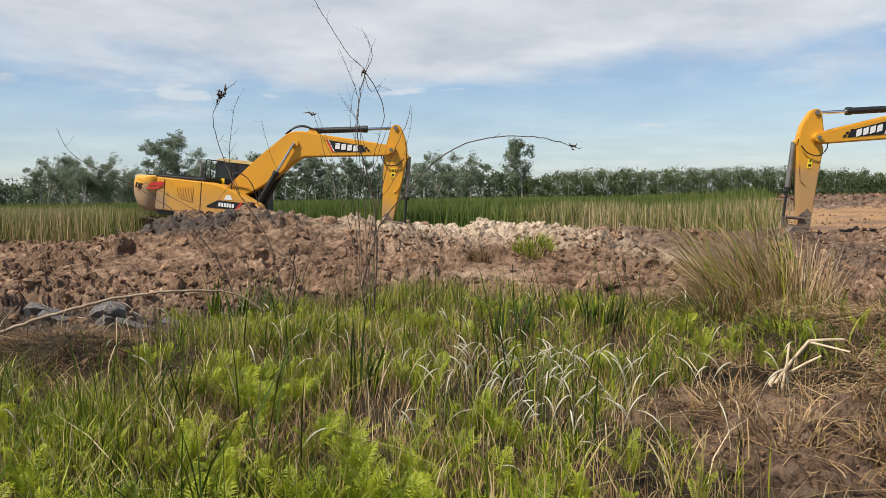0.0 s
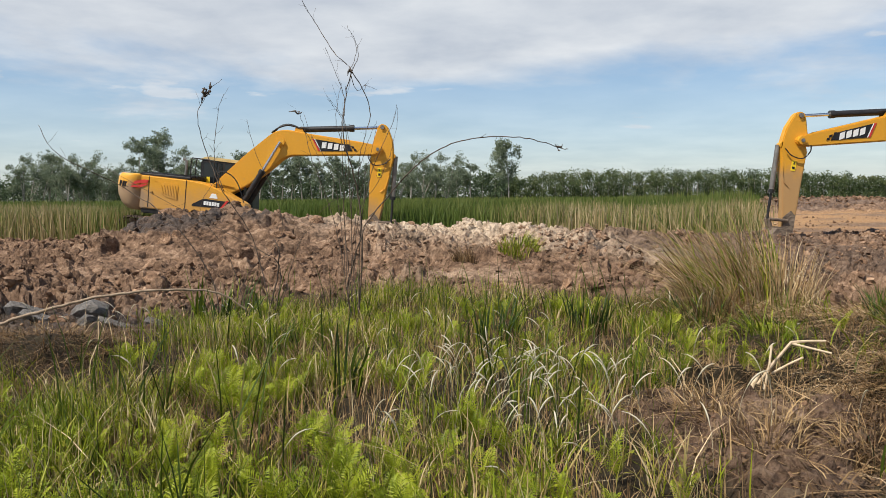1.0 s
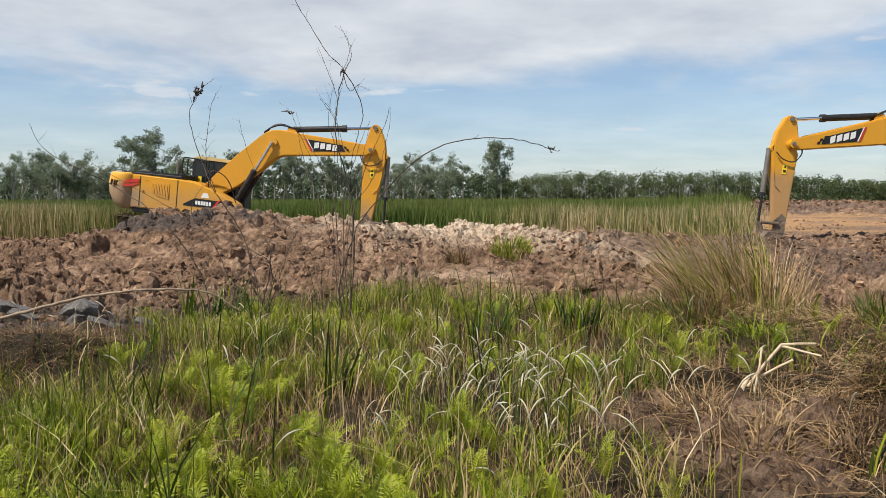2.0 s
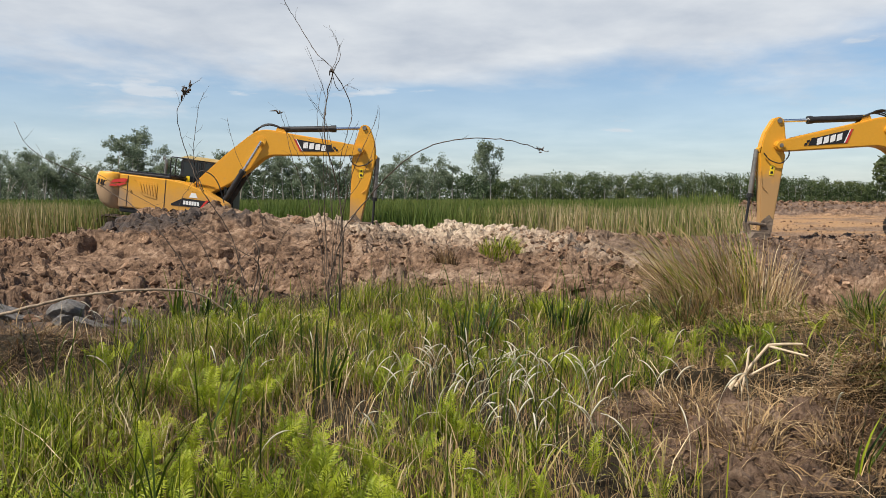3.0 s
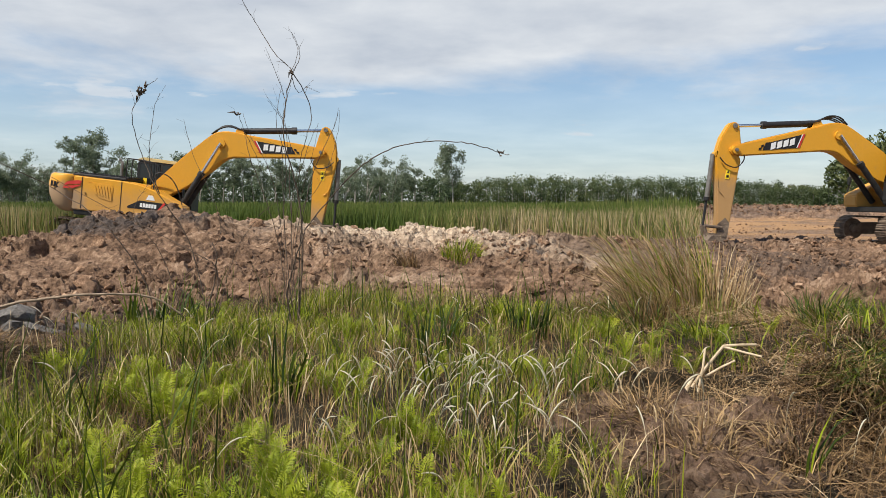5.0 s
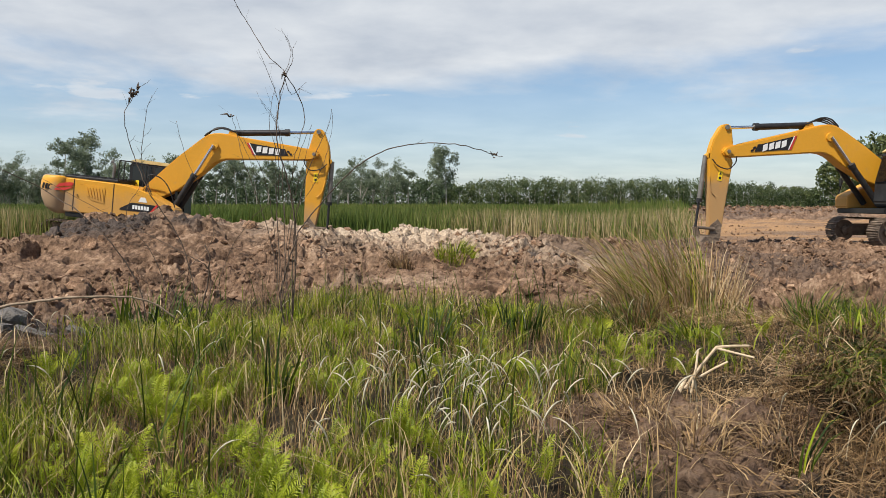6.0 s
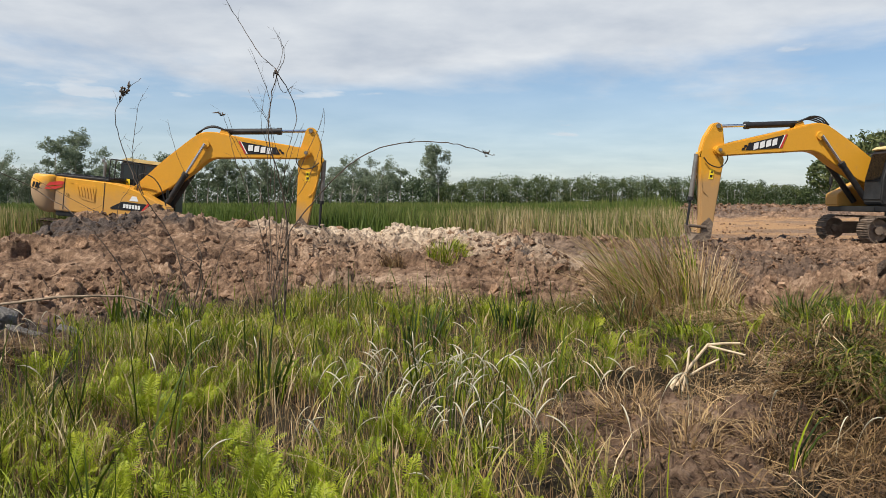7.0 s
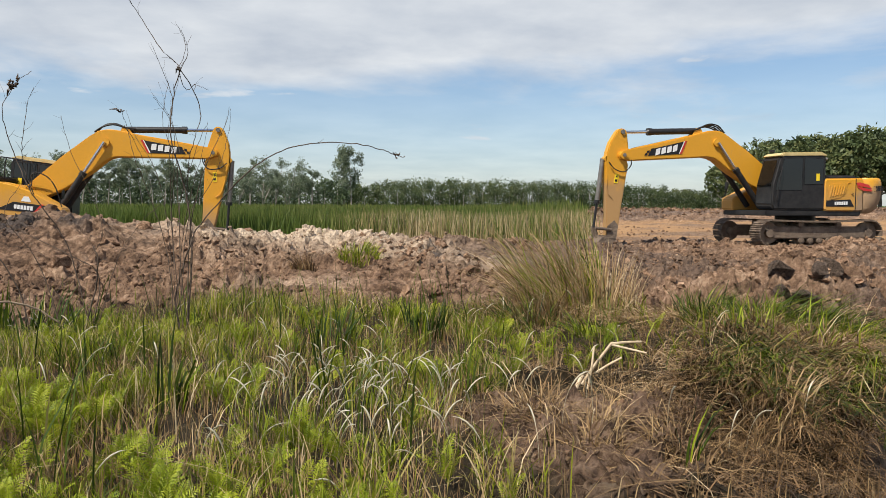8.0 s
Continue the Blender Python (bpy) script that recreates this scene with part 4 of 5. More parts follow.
        for q in ((5.44, 3.40), (5.58, 3.33), (5.50, 3.26), (5.66, 3.24)):
            part("checker", flat_plate([rb(p) for p in (q, (q[0] + 0.09, q[1] - 0.015), (q[0] + 0.07, q[1] + 0.06), (q[0] - 0.02, q[1] + 0.075))], y + side * 0.004), DECAL, dec)
        bossr = rb((3.10, 3.62))
        part("pin_boss", rod((bossr[0], y - 0.01, bossr[1]), (bossr[0], y + side * 0.07, bossr[1]), 0.14, 20), YELLOW_ARM, boom)
        part("elbow_boss", rod((elbow[0], y - 0.01, elbow[1]), (elbow[0], y + side * 0.09, elbow[1]), 0.13, 20), YELLOW_ARM, boom)
        part("pin", rod((elbow[0], y, elbow[1]), (elbow[0], y + side * 0.12, elbow[1]), 0.06, 14), STEEL, boom)
        # pair of boom cylinders
        p0, p1 = (1.55, 1.36), rb((3.10, 3.62))
        yy = y + side * 0.10
        a, e = Vector((p0[0], yy, p0[1])), Vector((p1[0], yy, p1[1]))
        cy_ = part("boom_cylinder", rod(a, a.lerp(e, 0.56), 0.095, 16), BLACK, root)
        part("rod", rod(a.lerp(e, 0.56), e, 0.05, 14), CHROME, cy_)
        part("gland", rod(a.lerp(e, 0.54), a.lerp(e, 0.59), 0.115, 16), BLACK, cy_)
        # steel pipes along the boom's flank
        ln = [rb(p) for p in ((1.0, 2.42), (2.5, 3.62), (3.15, 3.92), (4.2, 3.74), (6.0, 3.40))]
        part("oil_pipe", pipe([(p[0], yc + side * 0.2, p[1] + 0.10) for p in ln], 0.022), YELLOW_ARM, boom)
    # arm cylinder on the boom's back
    p0, p1 = rb((3.72, 4.05)), ra((6.62, 4.04))
    a, e = Vector((p0[0], yc, p0[1])), Vector((p1[0], yc, p1[1]))
    ac = part("arm_cylinder", rod(a, a.lerp(e, 0.63), 0.105, 18), BLACK, root)
    part("rod", rod(a.lerp(e, 0.63), e, 0.052, 14), CHROME, ac)
    part("gland", rod(a.lerp(e, 0.60), a.lerp(e, 0.655), 0.125, 18), BLACK, ac)
    br = [rb(p) for p in ((3.52, 3.92), (3.62, 4.13), (3.80, 4.13), (3.98, 3.83))]
    for side in (-1, 1):
        part("bracket", prism(br, yc + side * 0.14 - 0.02, yc + side * 0.14 + 0.02, 0.01), YELLOW_ARM, boom)
    for k, w in enumerate((-0.16, -0.06, 0.06, 0.16)):
        hp = [rb(p) for p in ((2.75, 3.96), (3.0, 4.12 + 0.03 * k), (3.35, 4.20 + 0.02 * k), (3.75, 4.10), (4.05, 4.06))]
        part("hose", pipe([(p[0], yc + w, p[1]) for p in hp], 0.026), RUBBER, boom)

    # arm
    arm = part("arm", prism([ra(p) for p in ARM], yc - 0.17, yc + 0.17, 0.03, 2), YELLOW_ARM, root, "yellow dipper arm, muddy towards the bucket")
    pt = ra((6.62, 4.04))
    part("pin", rod((pt[0], yc - 0.22, pt[1]), (pt[0], yc + 0.22, pt[1]), 0.075, 16), STEEL, arm)
    for side in (-1, 1):
        y = yc + side * 0.176
        part("sticker", flat_plate([ra(p) for p in ((6.50, 2.30), (6.64, 2.30), (6.64, 2.62), (6.50, 2.62))], y), SAFETY, arm, "yellow safety notice")
        part("bars", flat_plate([ra(p) for p in ((6.53, 2.35), (6.61, 2.35), (6.61, 2.43), (6.53, 2.43))], y + side * 0.006), DECAL, arm)
        part("bars", flat_plate([ra(p) for p in ((6.535, 2.50), (6.605, 2.50), (6.57, 2.59))], y + side * 0.006), DECAL, arm)
        hp = [rb((5.9, 3.36)), ra((6.22, 3.34)), ra((6.16, 3.0)), ra((6.36, 2.72)), ra((6.72, 2.76)), ra((6.95, 2.95))]
        part("hose", pipe([(p[0], yc + side * 0.25, p[1]) for p in hp], 0.02), RUBBER, arm)
        lp = [ra(p) for p in ((6.92, 2.4), (6.80, 1.95), (6.62, 1.78))]
        part("grease_pipe", pipe([(p[0], y + side * 0.015, p[1]) for p in lp], 0.014), YELLOW_ARM, arm)
        part("mud_sleeve", prism([ra(p) for p in ((6.62, 0.80), (6.545, 0.40), (6.45, 0.28), (6.30, 0.30), (6.22, 0.42), (6.23, 0.90), (6.40, 1.06))], y - 0.008, y + 0.012, 0.006), MUDDY, arm, "dried mud on the arm's foot")
    # bucket cylinder, links and bucket
    a3, e3 = ra((7.10, 3.05)), ra((7.02, 0.70))
    a, e = Vector((a3[0], yc, a3[1])), Vector((e3[0], yc, e3[1]))
    bc = part("bucket_cylinder", rod(a, a.lerp(e, 0.62), 0.08, 16), STEEL, root)
    part("rod", rod(a.lerp(e, 0.62), e, 0.042, 12), BLACK, bc)
    part("gland", rod(a.lerp(e, 0.60), a.lerp(e, 0.65), 0.10, 16), BLACK, bc)
    lug = ra((7.0, 3.05))
    part("lug", rod((lug[0], yc - 0.14, lug[1]), (lug[0], yc + 0.14, lug[1]), 0.10, 16), YELLOW_ARM, arm)
    pivot = ra((6.40, 0.36))
    rk = lambda p: turned((pivot[0] + p[0], pivot[1] + p[1]), pivot, bucket_turn + arm_turn)
    for side in (-1, 1):
        q = [ra((6.46, 0.72)), e3]
        part("link", rod((q[0][0], yc + side * 0.2, q[0][1]), (q[1][0], yc + side * 0.2, q[1][1]), 0.05, 10), MUDDY, root)
        q = [e3, rk((0.46, -0.04))]
        part("link", rod((q[0][0], yc + side * 0.13, q[0][1]), (q[1][0], yc + side * 0.13, q[1][1]), 0.055, 10), MUDDY, root)
    # bucket: curved shell between two cheek plates, opening towards the machine
    curve = [(-0.14, -0.10), (0.10, 0.10), (0.48, 0.06), (0.64, -0.18), (0.70, -0.50), (0.60, -0.86), (0.36, -1.12), (0.02, -1.24), (-0.42, -1.26)]
    inner = [(0.0, -0.10), (0.12, 0.02), (0.44, -0.01), (0.57, -0.20), (0.62, -0.50), (0.53, -0.82), (0.32, -1.05), (0.0, -1.17), (-0.40, -1.22)]
    bk = part("bucket", prism([rk(p) for p in curve] + [rk(p) for p in inner[::-1]], yc - 0.58, yc + 0.58, 0.0), MUDDY, root, "mud-caked digging bucket")
    cheek = [(-0.12, -0.10), (0.12, 0.08), (0.48, 0.05), (0.64, -0.18), (0.70, -0.50), (0.60, -0.86), (0.36, -1.12), (0.02, -1.24), (-0.42, -1.26), (-0.30, -0.75)]
    for side in (-1, 1):
        y = yc + side * 0.58
        part("cheek", prism([rk(p) for p in cheek], y - 0.018, y + 0.018, 0), MUDDY, bk)
        part("ear", prism([rk(p) for p in ((-0.12, 0.12), (0.10, 0.16), (0.56, 0.10), (0.5, -0.1), (0.0, -0.12))], yc + side * 0.19 - 0.025, yc + side * 0.19 + 0.025, 0.01), MUDDY, bk)
    for k in range(5):
        y = yc - 0.5 + 0.25 * k
        part("tooth", prism([rk(p) for p in ((-0.36, -1.18), (-0.36, -1.32), (-0.66, -1.27), (-0.67, -1.25))], y - 0.05, y + 0.05, 0.008), STEEL, bk)
    return root


left_digger = excavator(radians(7.1), radians(3.2))
left_digger.matrix_basis = pose(-9.86, 26.9, -0.06, 0, 6.0, 0)
tagged(left_digger, "yellow tracked excavator, arm lowered behind spoil heap", "excavator", "excavators")
right_digger = excavator(radians(-2.0), radians(9.0))
right_digger.matrix_basis = pose(16.94, 24.4, 0.20, 0, 0, 180)
tagged(right_digger, "muddy yellow tracked excavator digging with bucket down", "excavator", "excavators")

# ---- clods of dug clay ----
rng = np.random.default_rng(17)


def rock_template(sub):
    bm = bmesh.new()
    bmesh.ops.create_icosphere(bm, subdivisions=sub, radius=1.0)
    v = np.array([q.co[:] for q in bm.verts])
    f = np.array([[q.index for q in fc.verts] for fc in bm.faces])
    bm.free()
    return v, f


def clod_field(name, count, sub, lo, hi, power, x0, x1, y0, y1, sink=0.35, flat_part=0.9):
    v, f = rock_template(sub)
    x, y = rng.uniform(x0, x1, count * 4), y0 + (y1 - y0) * rng.random(count * 4)
    rough = soil_zone(x, y) * smooth(fbm(x * 0.45, y * 0.45, 3, 51), -0.22, 0.06) + 0.4 * bare_patch(x, y)
    level = smooth(y, 24.5, 27) * smooth(x - 0.35 * y, 0.0, 1.2)
    keep = rng.random(count * 4) < rough * (1 - flat_part * level)
    x, y = x[keep][:count], y[keep][:count]
    n = len(x)
    s = lo + (hi - lo) * rng.random(n) ** power
    q = np.repeat(v[None], n, 0)
    # facets: each clod is cut by a few planes, then squashed and turned
    for k in range(4 if sub > 1 else 2):
        d3 = rng.normal(size=(n, 1, 3))
        d3 /= np.linalg.norm(d3, axis=2, keepdims=True)
        lim = rng.uniform(0.5, 0.95, (n, 1))
        over = np.maximum((q * d3).sum(2) - lim, 0)
        q = q - over[..., None] * d3
    q = q * (1 + rng.normal(0, 0.26, (n, q.shape[1], 1))) * rng.uniform(0.65, 1.25, (n, 1, 3)) * np.array([1, 1, 0.8])
    a = rng.uniform(0, 6.28, n)
    ca, sa = np.cos(a)[:, None], np.sin(a)[:, None]
    tilt = rng.normal(0, 0.5, n)[:, None]
    qx, qy, qz = q[..., 0], q[..., 1] * np.cos(tilt) - q[..., 2] * np.sin(tilt), q[..., 1] * np.sin(tilt) + q[..., 2] * np.cos(tilt)
    P = np.stack([(qx * ca - qy * sa) * s[:, None] + x[:, None], (qx * sa + qy * ca) * s[:, None] + y[:, None],
                  qz * s[:, None] + (ground_z(x, y) + s * (1 - 2 * sink) * 0.6)[:, None]], -1).reshape(-1, 3)
    F = (np.arange(n)[:, None, None] * len(v) + f[None]).reshape(-1, 3)
    me = mesh_from(name, P, F, CLOD, False)
    p = np.clip(np.exp(-0.5 * (((x + 0.6) / 2.2) ** 2 + ((y - 20.8) / 1.5) ** 2)) * 1.25, 0, 1)
    float_attr(me, "pale", np.repeat(p, len(v)))
    float_attr(me, "wet", np.repeat(damp(x, y), len(v)))
    return tagged(new(name, me), "broken clods of brown clay on the spoil", "soil clods", kind="stuff")


clod_field("clods", 700, 2, 0.05, 0.15, 3.0, -17, 22, 8.5, 27)
clod_field("clods", 16000, 1, 0.018, 0.08, 1.8, -17, 22, 7.5, 27)
clod_field("clods", 700, 1, 0.012, 0.035, 2.0, 0.5, 7.5, 3.0, 9.0)
clod_field("clods", 4000, 1, 0.05, 0.20, 2.0, 16, 75, 63, 76, 0.35, 0.0)
clod_field("clods", 500, 1, 0.02, 0.10, 2.5, 9, 32, 26, 50, 0.4, 0.2)

# the largest clods, one by one
big = []
v, f = rock_template(2)
for k in range(6):
    q = v.copy()
    for j in range(7):
        d3 = rng.normal(size=3)
        d3 /= np.linalg.norm(d3)
        q = q - np.maximum((q * d3).sum(1) - rng.uniform(0.4, 0.8), 0)[:, None] * d3
    q = q * (1 + rng.normal(0, 0.14, (len(q), 1))) * rng.uniform(0.7, 1.2, 3) * np.array([1, 1, 0.8])
    me = mesh_from("soil_clod", q, f, CLOD, False)
    big.append(me)
n = 0
while n < 40:
    x, y = rng.uniform(-11, 12), rng.uniform(12.5, 23)
    if rng.random() > float(soil_zone(np.array(x), np.array(y))) * (0.25 + 0.75 * math.exp(-0.5 * (((x + 6.5) / 3.2) ** 2 + ((y - 18) / 3) ** 2))):
        continue
    o = new("soil_clod", big[n % 6])
    s = rng.uniform(0.12, 0.26)
    o.matrix_basis = Matrix.LocRotScale((x, y, float(ground_z(x, y)) + 0.1 * s), Euler(rng.uniform(-0.5, 0.5, 3) + np.array([0, 0, rng.uniform(0, 6)])), (s, s, s))
    tagged(o, "large broken clod of brown clay", "soil clod", "large clods on the spoil heap")
    n += 1


for x, y, s in ((-5.4, 9.2, 0.24), (-4.9, 9.4, 0.30), (-4.4, 9.1, 0.26), (-4.0, 9.5, 0.20), (-5.8, 9.6, 0.28), (-3.6, 10.0, 0.18), (-4.6, 8.8, 0.16)):
    me = big[int(10 * s) % 6].copy()
    me.materials.clear()
    me.materials.append(GREY_CLAY)
    o = new("clay_lump", me)
    o.matrix_basis = Matrix.LocRotScale((x, y, float(ground_z(x, y)) + 0.25 * s), Euler((0.3, s, 9 * s)), (s * 1.15, s * 0.95, s * 0.62))
    tagged(o, "smooth grey lump of wet clay", "clay lump", "grey clay lumps by the spoil")


SOD = plain("dark_sod", (0.045, 0.032, 0.024), (0.22, 0.155, 0.11), 5.0, 0.92, 0.0, 1.0, 0.08)
for k, (x, y, s) in enumerate(((7.45, 10.4, 0.27), (7.85, 10.6, 0.24), (7.12, 10.5, 0.21), (7.66, 10.15, 0.18), (8.15, 10.8, 0.22), (7.3, 10.8, 0.24))):
    me = big[k].copy()
    me.materials.clear()
    me.materials.append(SOD)
    o = new("soil_clod", me)
    o.matrix_basis = Matrix.LocRotScale((x, y, float(ground_z(x, y)) + 0.25 * s), Euler((0.4 * k, 0.3, 1.3 * k)), (s, s * 0.9, s * 0.75))
    tagged(o, "overturned dark clod with torn roots", "soil clod", "dark clods by the verge")

# ---- foreground grass ----
def green_zone(x, y):
    """1 where fresh grass and fern stand, falling to 0 in the straw and mud."""
    w = fbm(x * 0.8, y * 0.8, 3, 131) * 1.4
    right = 1 - smooth(x - (0.26 * y - 0.15) + w, -0.35, 0.5)
    left = smooth(x + 0.42 * y + 0.25 + w, -0.4, 0.4) + smooth(5.8 - y + w, -0.4, 0.6)
    return right * np.clip(left, 0, 1)


def candidates(n, y0, y1, spread_=0.82):
    y = y0 + (y1 - y0) * rng.random(n) ** 0.85
    x = rng.uniform(-spread_, spread_ + 0.12, n) * (y + 0.6)
    return x, y


def sow(name, n, y0, y1, want, h, w, lean, droop, hue, mat, label, cat):
    x, y = candidates(n, y0, y1)
    k = rng.random(n) < want(x, y)
    x, y = x[k], y[k]
    m = len(x)
    me = blade_mesh(name, x, y, ground_z(x, y), h(x, y, m), w(m), lean(m), rng.uniform(0, 6.28, m), droop(m), np.clip(hue(x, y, m), 0, 1), mat, rng)
    return tagged(new(name, me), label, cat, kind="stuff")


U = lambda a, b2: (lambda m: rng.uniform(a, b2, m))
edge = lambda x, y: 1 - smooth(y - np.interp(x, EDGE_X, EDGE_Y), -0.9, 0.5)
clear = lambda x, y: (1 - 0.96 * bare_patch(x, y)) * edge(x, y)
tuft = lambda x, y: (0.03 + 0.97 * smooth(fbm(x * 2.6, y * 2.6, 3, 141), 0.0, 0.13)) * (0.30 + 0.70 * smooth(fbm(x * 0.9, y * 1.1, 3, 142), -0.11, 0.03))
# short green undergrowth
sow("grass", 210000, 2.5, 12.6, lambda x, y: green_zone(x, y) * clear(x, y) * tuft(x, y),
    lambda x, y, m: rng.uniform(0.16, 0.44, m) * (0.8 + 0.9 * (fbm(x * 0.9, y * 0.9, 2, 143) + 0.2)), U(0.004, 0.0115), lambda m: rng.gamma(1.8, 0.075, m), U(0.0, 0.3),
    lambda x, y, m: 0.45 + 0.75 * fbm(x * 1.1, y * 1.1, 3, 145) + rng.normal(0, 0.19, m) + np.where(rng.random(m) < 0.16, 0.35, 0), GRASS,
    "fresh green grass mixed with dry stems", "grass")
# brown dead stems low down
sow("dead_stems", 62000, 2.5, 12.4, lambda x, y: (0.2 + 0.75 * green_zone(x, y)) * clear(x, y) * (0.35 + 0.65 * smooth(fbm(x * 1.3, y * 1.3, 3, 149), -0.08, 0.1)),
    lambda x, y, m: rng.uniform(0.10, 0.36, m), U(0.003, 0.008), lambda m: rng.gamma(1.6, 0.05, m), U(0.0, 0.25),
    lambda x, y, m: 0.20 + 0.5 * rng.random(m) + 0.5 * fbm(x * 1.5, y * 1.5, 2, 147) - 0.25 * (x < -0.42 * y), STRAW, "dead brown grass stems", "dry grass")
# tall dark sedge
sow("sedge", 2600, 2.6, 11.6, lambda x, y: green_zone(x, y) * clear(x, y) * smooth(fbm(x * 1.6, y * 1.6, 2, 151), 0.06, 0.2),
    lambda x, y, m: rng.uniform(0.5, 0.98, m), U(0.008, 0.016), lambda m: rng.gamma(1.8, 0.09, m), U(0.0, 0.12),
    lambda x, y, m: 0.02 + 0.22 * rng.random(m), GRASS, "tall dark green sedge blades", "sedge")
# pale dry blades standing among the green
sow("dry_blades", 1300, 2.6, 11.8, lambda x, y: (0.45 + 0.4 * green_zone(x, y)) * clear(x, y),
    lambda x, y, m: rng.uniform(0.25, 0.6, m), U(0.005, 0.010), lambda m: rng.gamma(2.2, 0.12, m), U(0.05, 0.45),
    lambda x, y, m: 0.7 + 0.3 * rng.random(m), STRAW, "bleached dry blades among the grass", "dry grass")
# straw trampled flat
straw_zone = lambda x, y: np.clip(1 - green_zone(x, y), 0, 1) * edge(x, y) * (1 - 0.45 * bare_patch(x, y)) * smooth(fbm(x * 1.4, y * 1.4, 3, 153), -0.2, 0.0)
sow("straw_mat", 70000, 2.6, 11.2, lambda x, y: straw_zone(x, y) * 0.8,
    lambda x, y, m: 0.02 + 0.2 * rng.random(m) ** 2, U(0.006, 0.014), lambda m: rng.uniform(0.2, 0.65, m), U(0.1, 0.9),
    lambda x, y, m: 0.06 + 0.5 * rng.random(m) + 0.8 * fbm(x * 0.9, y * 0.9, 2, 155) - 0.25 * (x < -0.42 * y) - 0.22 * ((x > 2.9) & (y < 6.2)), STRAW, "flattened dry straw and dead sedge", "straw")
sow("straw_on_mud", 12000, 2.6, 7.0, lambda x, y: bare_patch(x, y) * 0.75 * smooth(fbm(x * 2.4, y * 2.4, 2, 157), -0.05, 0.15),
    lambda x, y, m: rng.uniform(0.04, 0.26, m), U(0.004, 0.009), lambda m: rng.uniform(0.03, 0.35, m), U(0.0, 0.6),
    lambda x, y, m: 0.3 + 0.5 * rng.random(m) - 0.3 * (x > 2.9), STRAW, "dry straw scattered on mud", "straw")
# the verge that the camera stands on
def sow_round():
    x, y = rng.uniform(-5.5, 5.5, 15000), rng.uniform(-4.5, 2.9, 15000)
    k = rng.random(15000) < tuft(x, y)
    x, y = x[k], y[k]
    m = len(x)
    me = blade_mesh("grass", x, y, ground_z(x, y), rng.uniform(0.14, 0.4, m), rng.uniform(0.007, 0.017, m), rng.gamma(1.8, 0.09, m), rng.uniform(0, 6.28, m),
                    rng.uniform(0, 0.3, m), np.clip(0.43 + rng.normal(0, 0.15, m) + 0.5 * fbm(x, y, 3, 145), 0, 1), GRASS, rng)
    tagged(new("grass", me), "fresh green grass mixed with dry stems", "grass", kind="stuff")


sow_round()
# greener patches in the straw on the far verge
sow("verge_grass", 9000, 5.2, 11.2, lambda x, y: (x > 0.2 * y) * edge(x, y) * smooth(fbm(x * 0.8, y * 0.8, 3, 161), -0.02, 0.14) * (1 - bare_patch(x, y)),
    lambda x, y, m: rng.uniform(0.2, 0.5, m), U(0.007, 0.014), lambda m: rng.gamma(2.0, 0.11, m), U(0.05, 0.4),
    lambda x, y, m: 0.15 + 0.45 * rng.random(m), GRASS, "arching green grass on the verge", "grass")


def clump(name, cx, cy, n, r, h0, h1, lean_dir, lean, w, hue, mat, label, cat, fan=0.25):
    """A tussock: blades from one foot that fan out and lean one way."""
    a = rng.uniform(0, 6.28, n)
    q = r * np.sqrt(rng.random(n))
    x, y = cx + q * np.cos(a), cy + q * np.sin(a)
    vx = math.cos(lean_dir) * lean * rng.uniform(0.4, 1.3, n) + fan * np.cos(a) * rng.random(n) * 2
    vy = math.sin(lean_dir) * lean * rng.uniform(0.4, 1.3, n) + fan * np.sin(a) * rng.random(n) * 2
    me = blade_mesh(name, x, y, ground_z(x, y), rng.uniform(h0, h1, n), w * rng.uniform(0.6, 1.4, n), np.hypot(vx, vy), np.arctan2(vy, vx),
                    0.7 * rng.random(n) ** 2, np.clip(hue + rng.normal(0, 0.2, n), 0, 1), mat, rng)
    if n > 70:
        return tagged(new(name, me), label, cat, kind="stuff")
    co = np.empty(len(me.vertices) * 3, np.float32)
    me.vertices.foreach_get("co", co)
    co = co.reshape(n, 7, 3)
    hu = np.empty(n * 7, np.float32)
    me.attributes["hue"].data.foreach_get("value", hu)
    root = new(name)
    root.location = (cx, cy, float(ground_z(cx, cy)))
    for k in range(n):
        one = mesh_from("blade", co[k] - np.array(root.location), np.array(((0, 1, 3), (0, 3, 2), (2, 3, 5), (2, 5, 4), (4, 5, 6))), mat)
        float_attr(one, "hue", hu[k * 7:k * 7 + 7])
        new("blade", one).parent = root
    return tagged(root, label, cat)


clump("grass_tussock", 3.45, 10.0, 460, 0.60, 0.45, 1.55, 2.9, 0.75, 0.011, 0.60, STRAW, "tall tussock of dry tan grass leaning over", "tussock", 0.36)
clump("grass_tussock", 3.55, 10.1, 360, 0.62, 0.35, 1.35, 2.9, 0.50, 0.011, 0.42, GRASS, "green blades of the dry grass tussock", "tussock", 0.26)
clump("grass_tussock", 4.05, 9.9, 420, 0.42, 0.35, 1.0, 0.6, 0.10, 0.009, 0.66, STRAW, "short dry tan tussock beside the tall one", "tussock", 0.16)
clump("grass_tussock", 2.75, 9.5, 500, 0.5, 0.15, 0.6, 3.4, 0.35, 0.010, 0.40, STRAW, "drooping dry skirt of the tall tussock", "tussock", 0.3)
clump("grass_tussock", 3.5, 9.1, 700, 0.7, 0.08, 0.30, -1.0, 0.55, 0.011, 0.50, STRAW, "flattened rusty straw below the tussock", "tussock", 0.35)
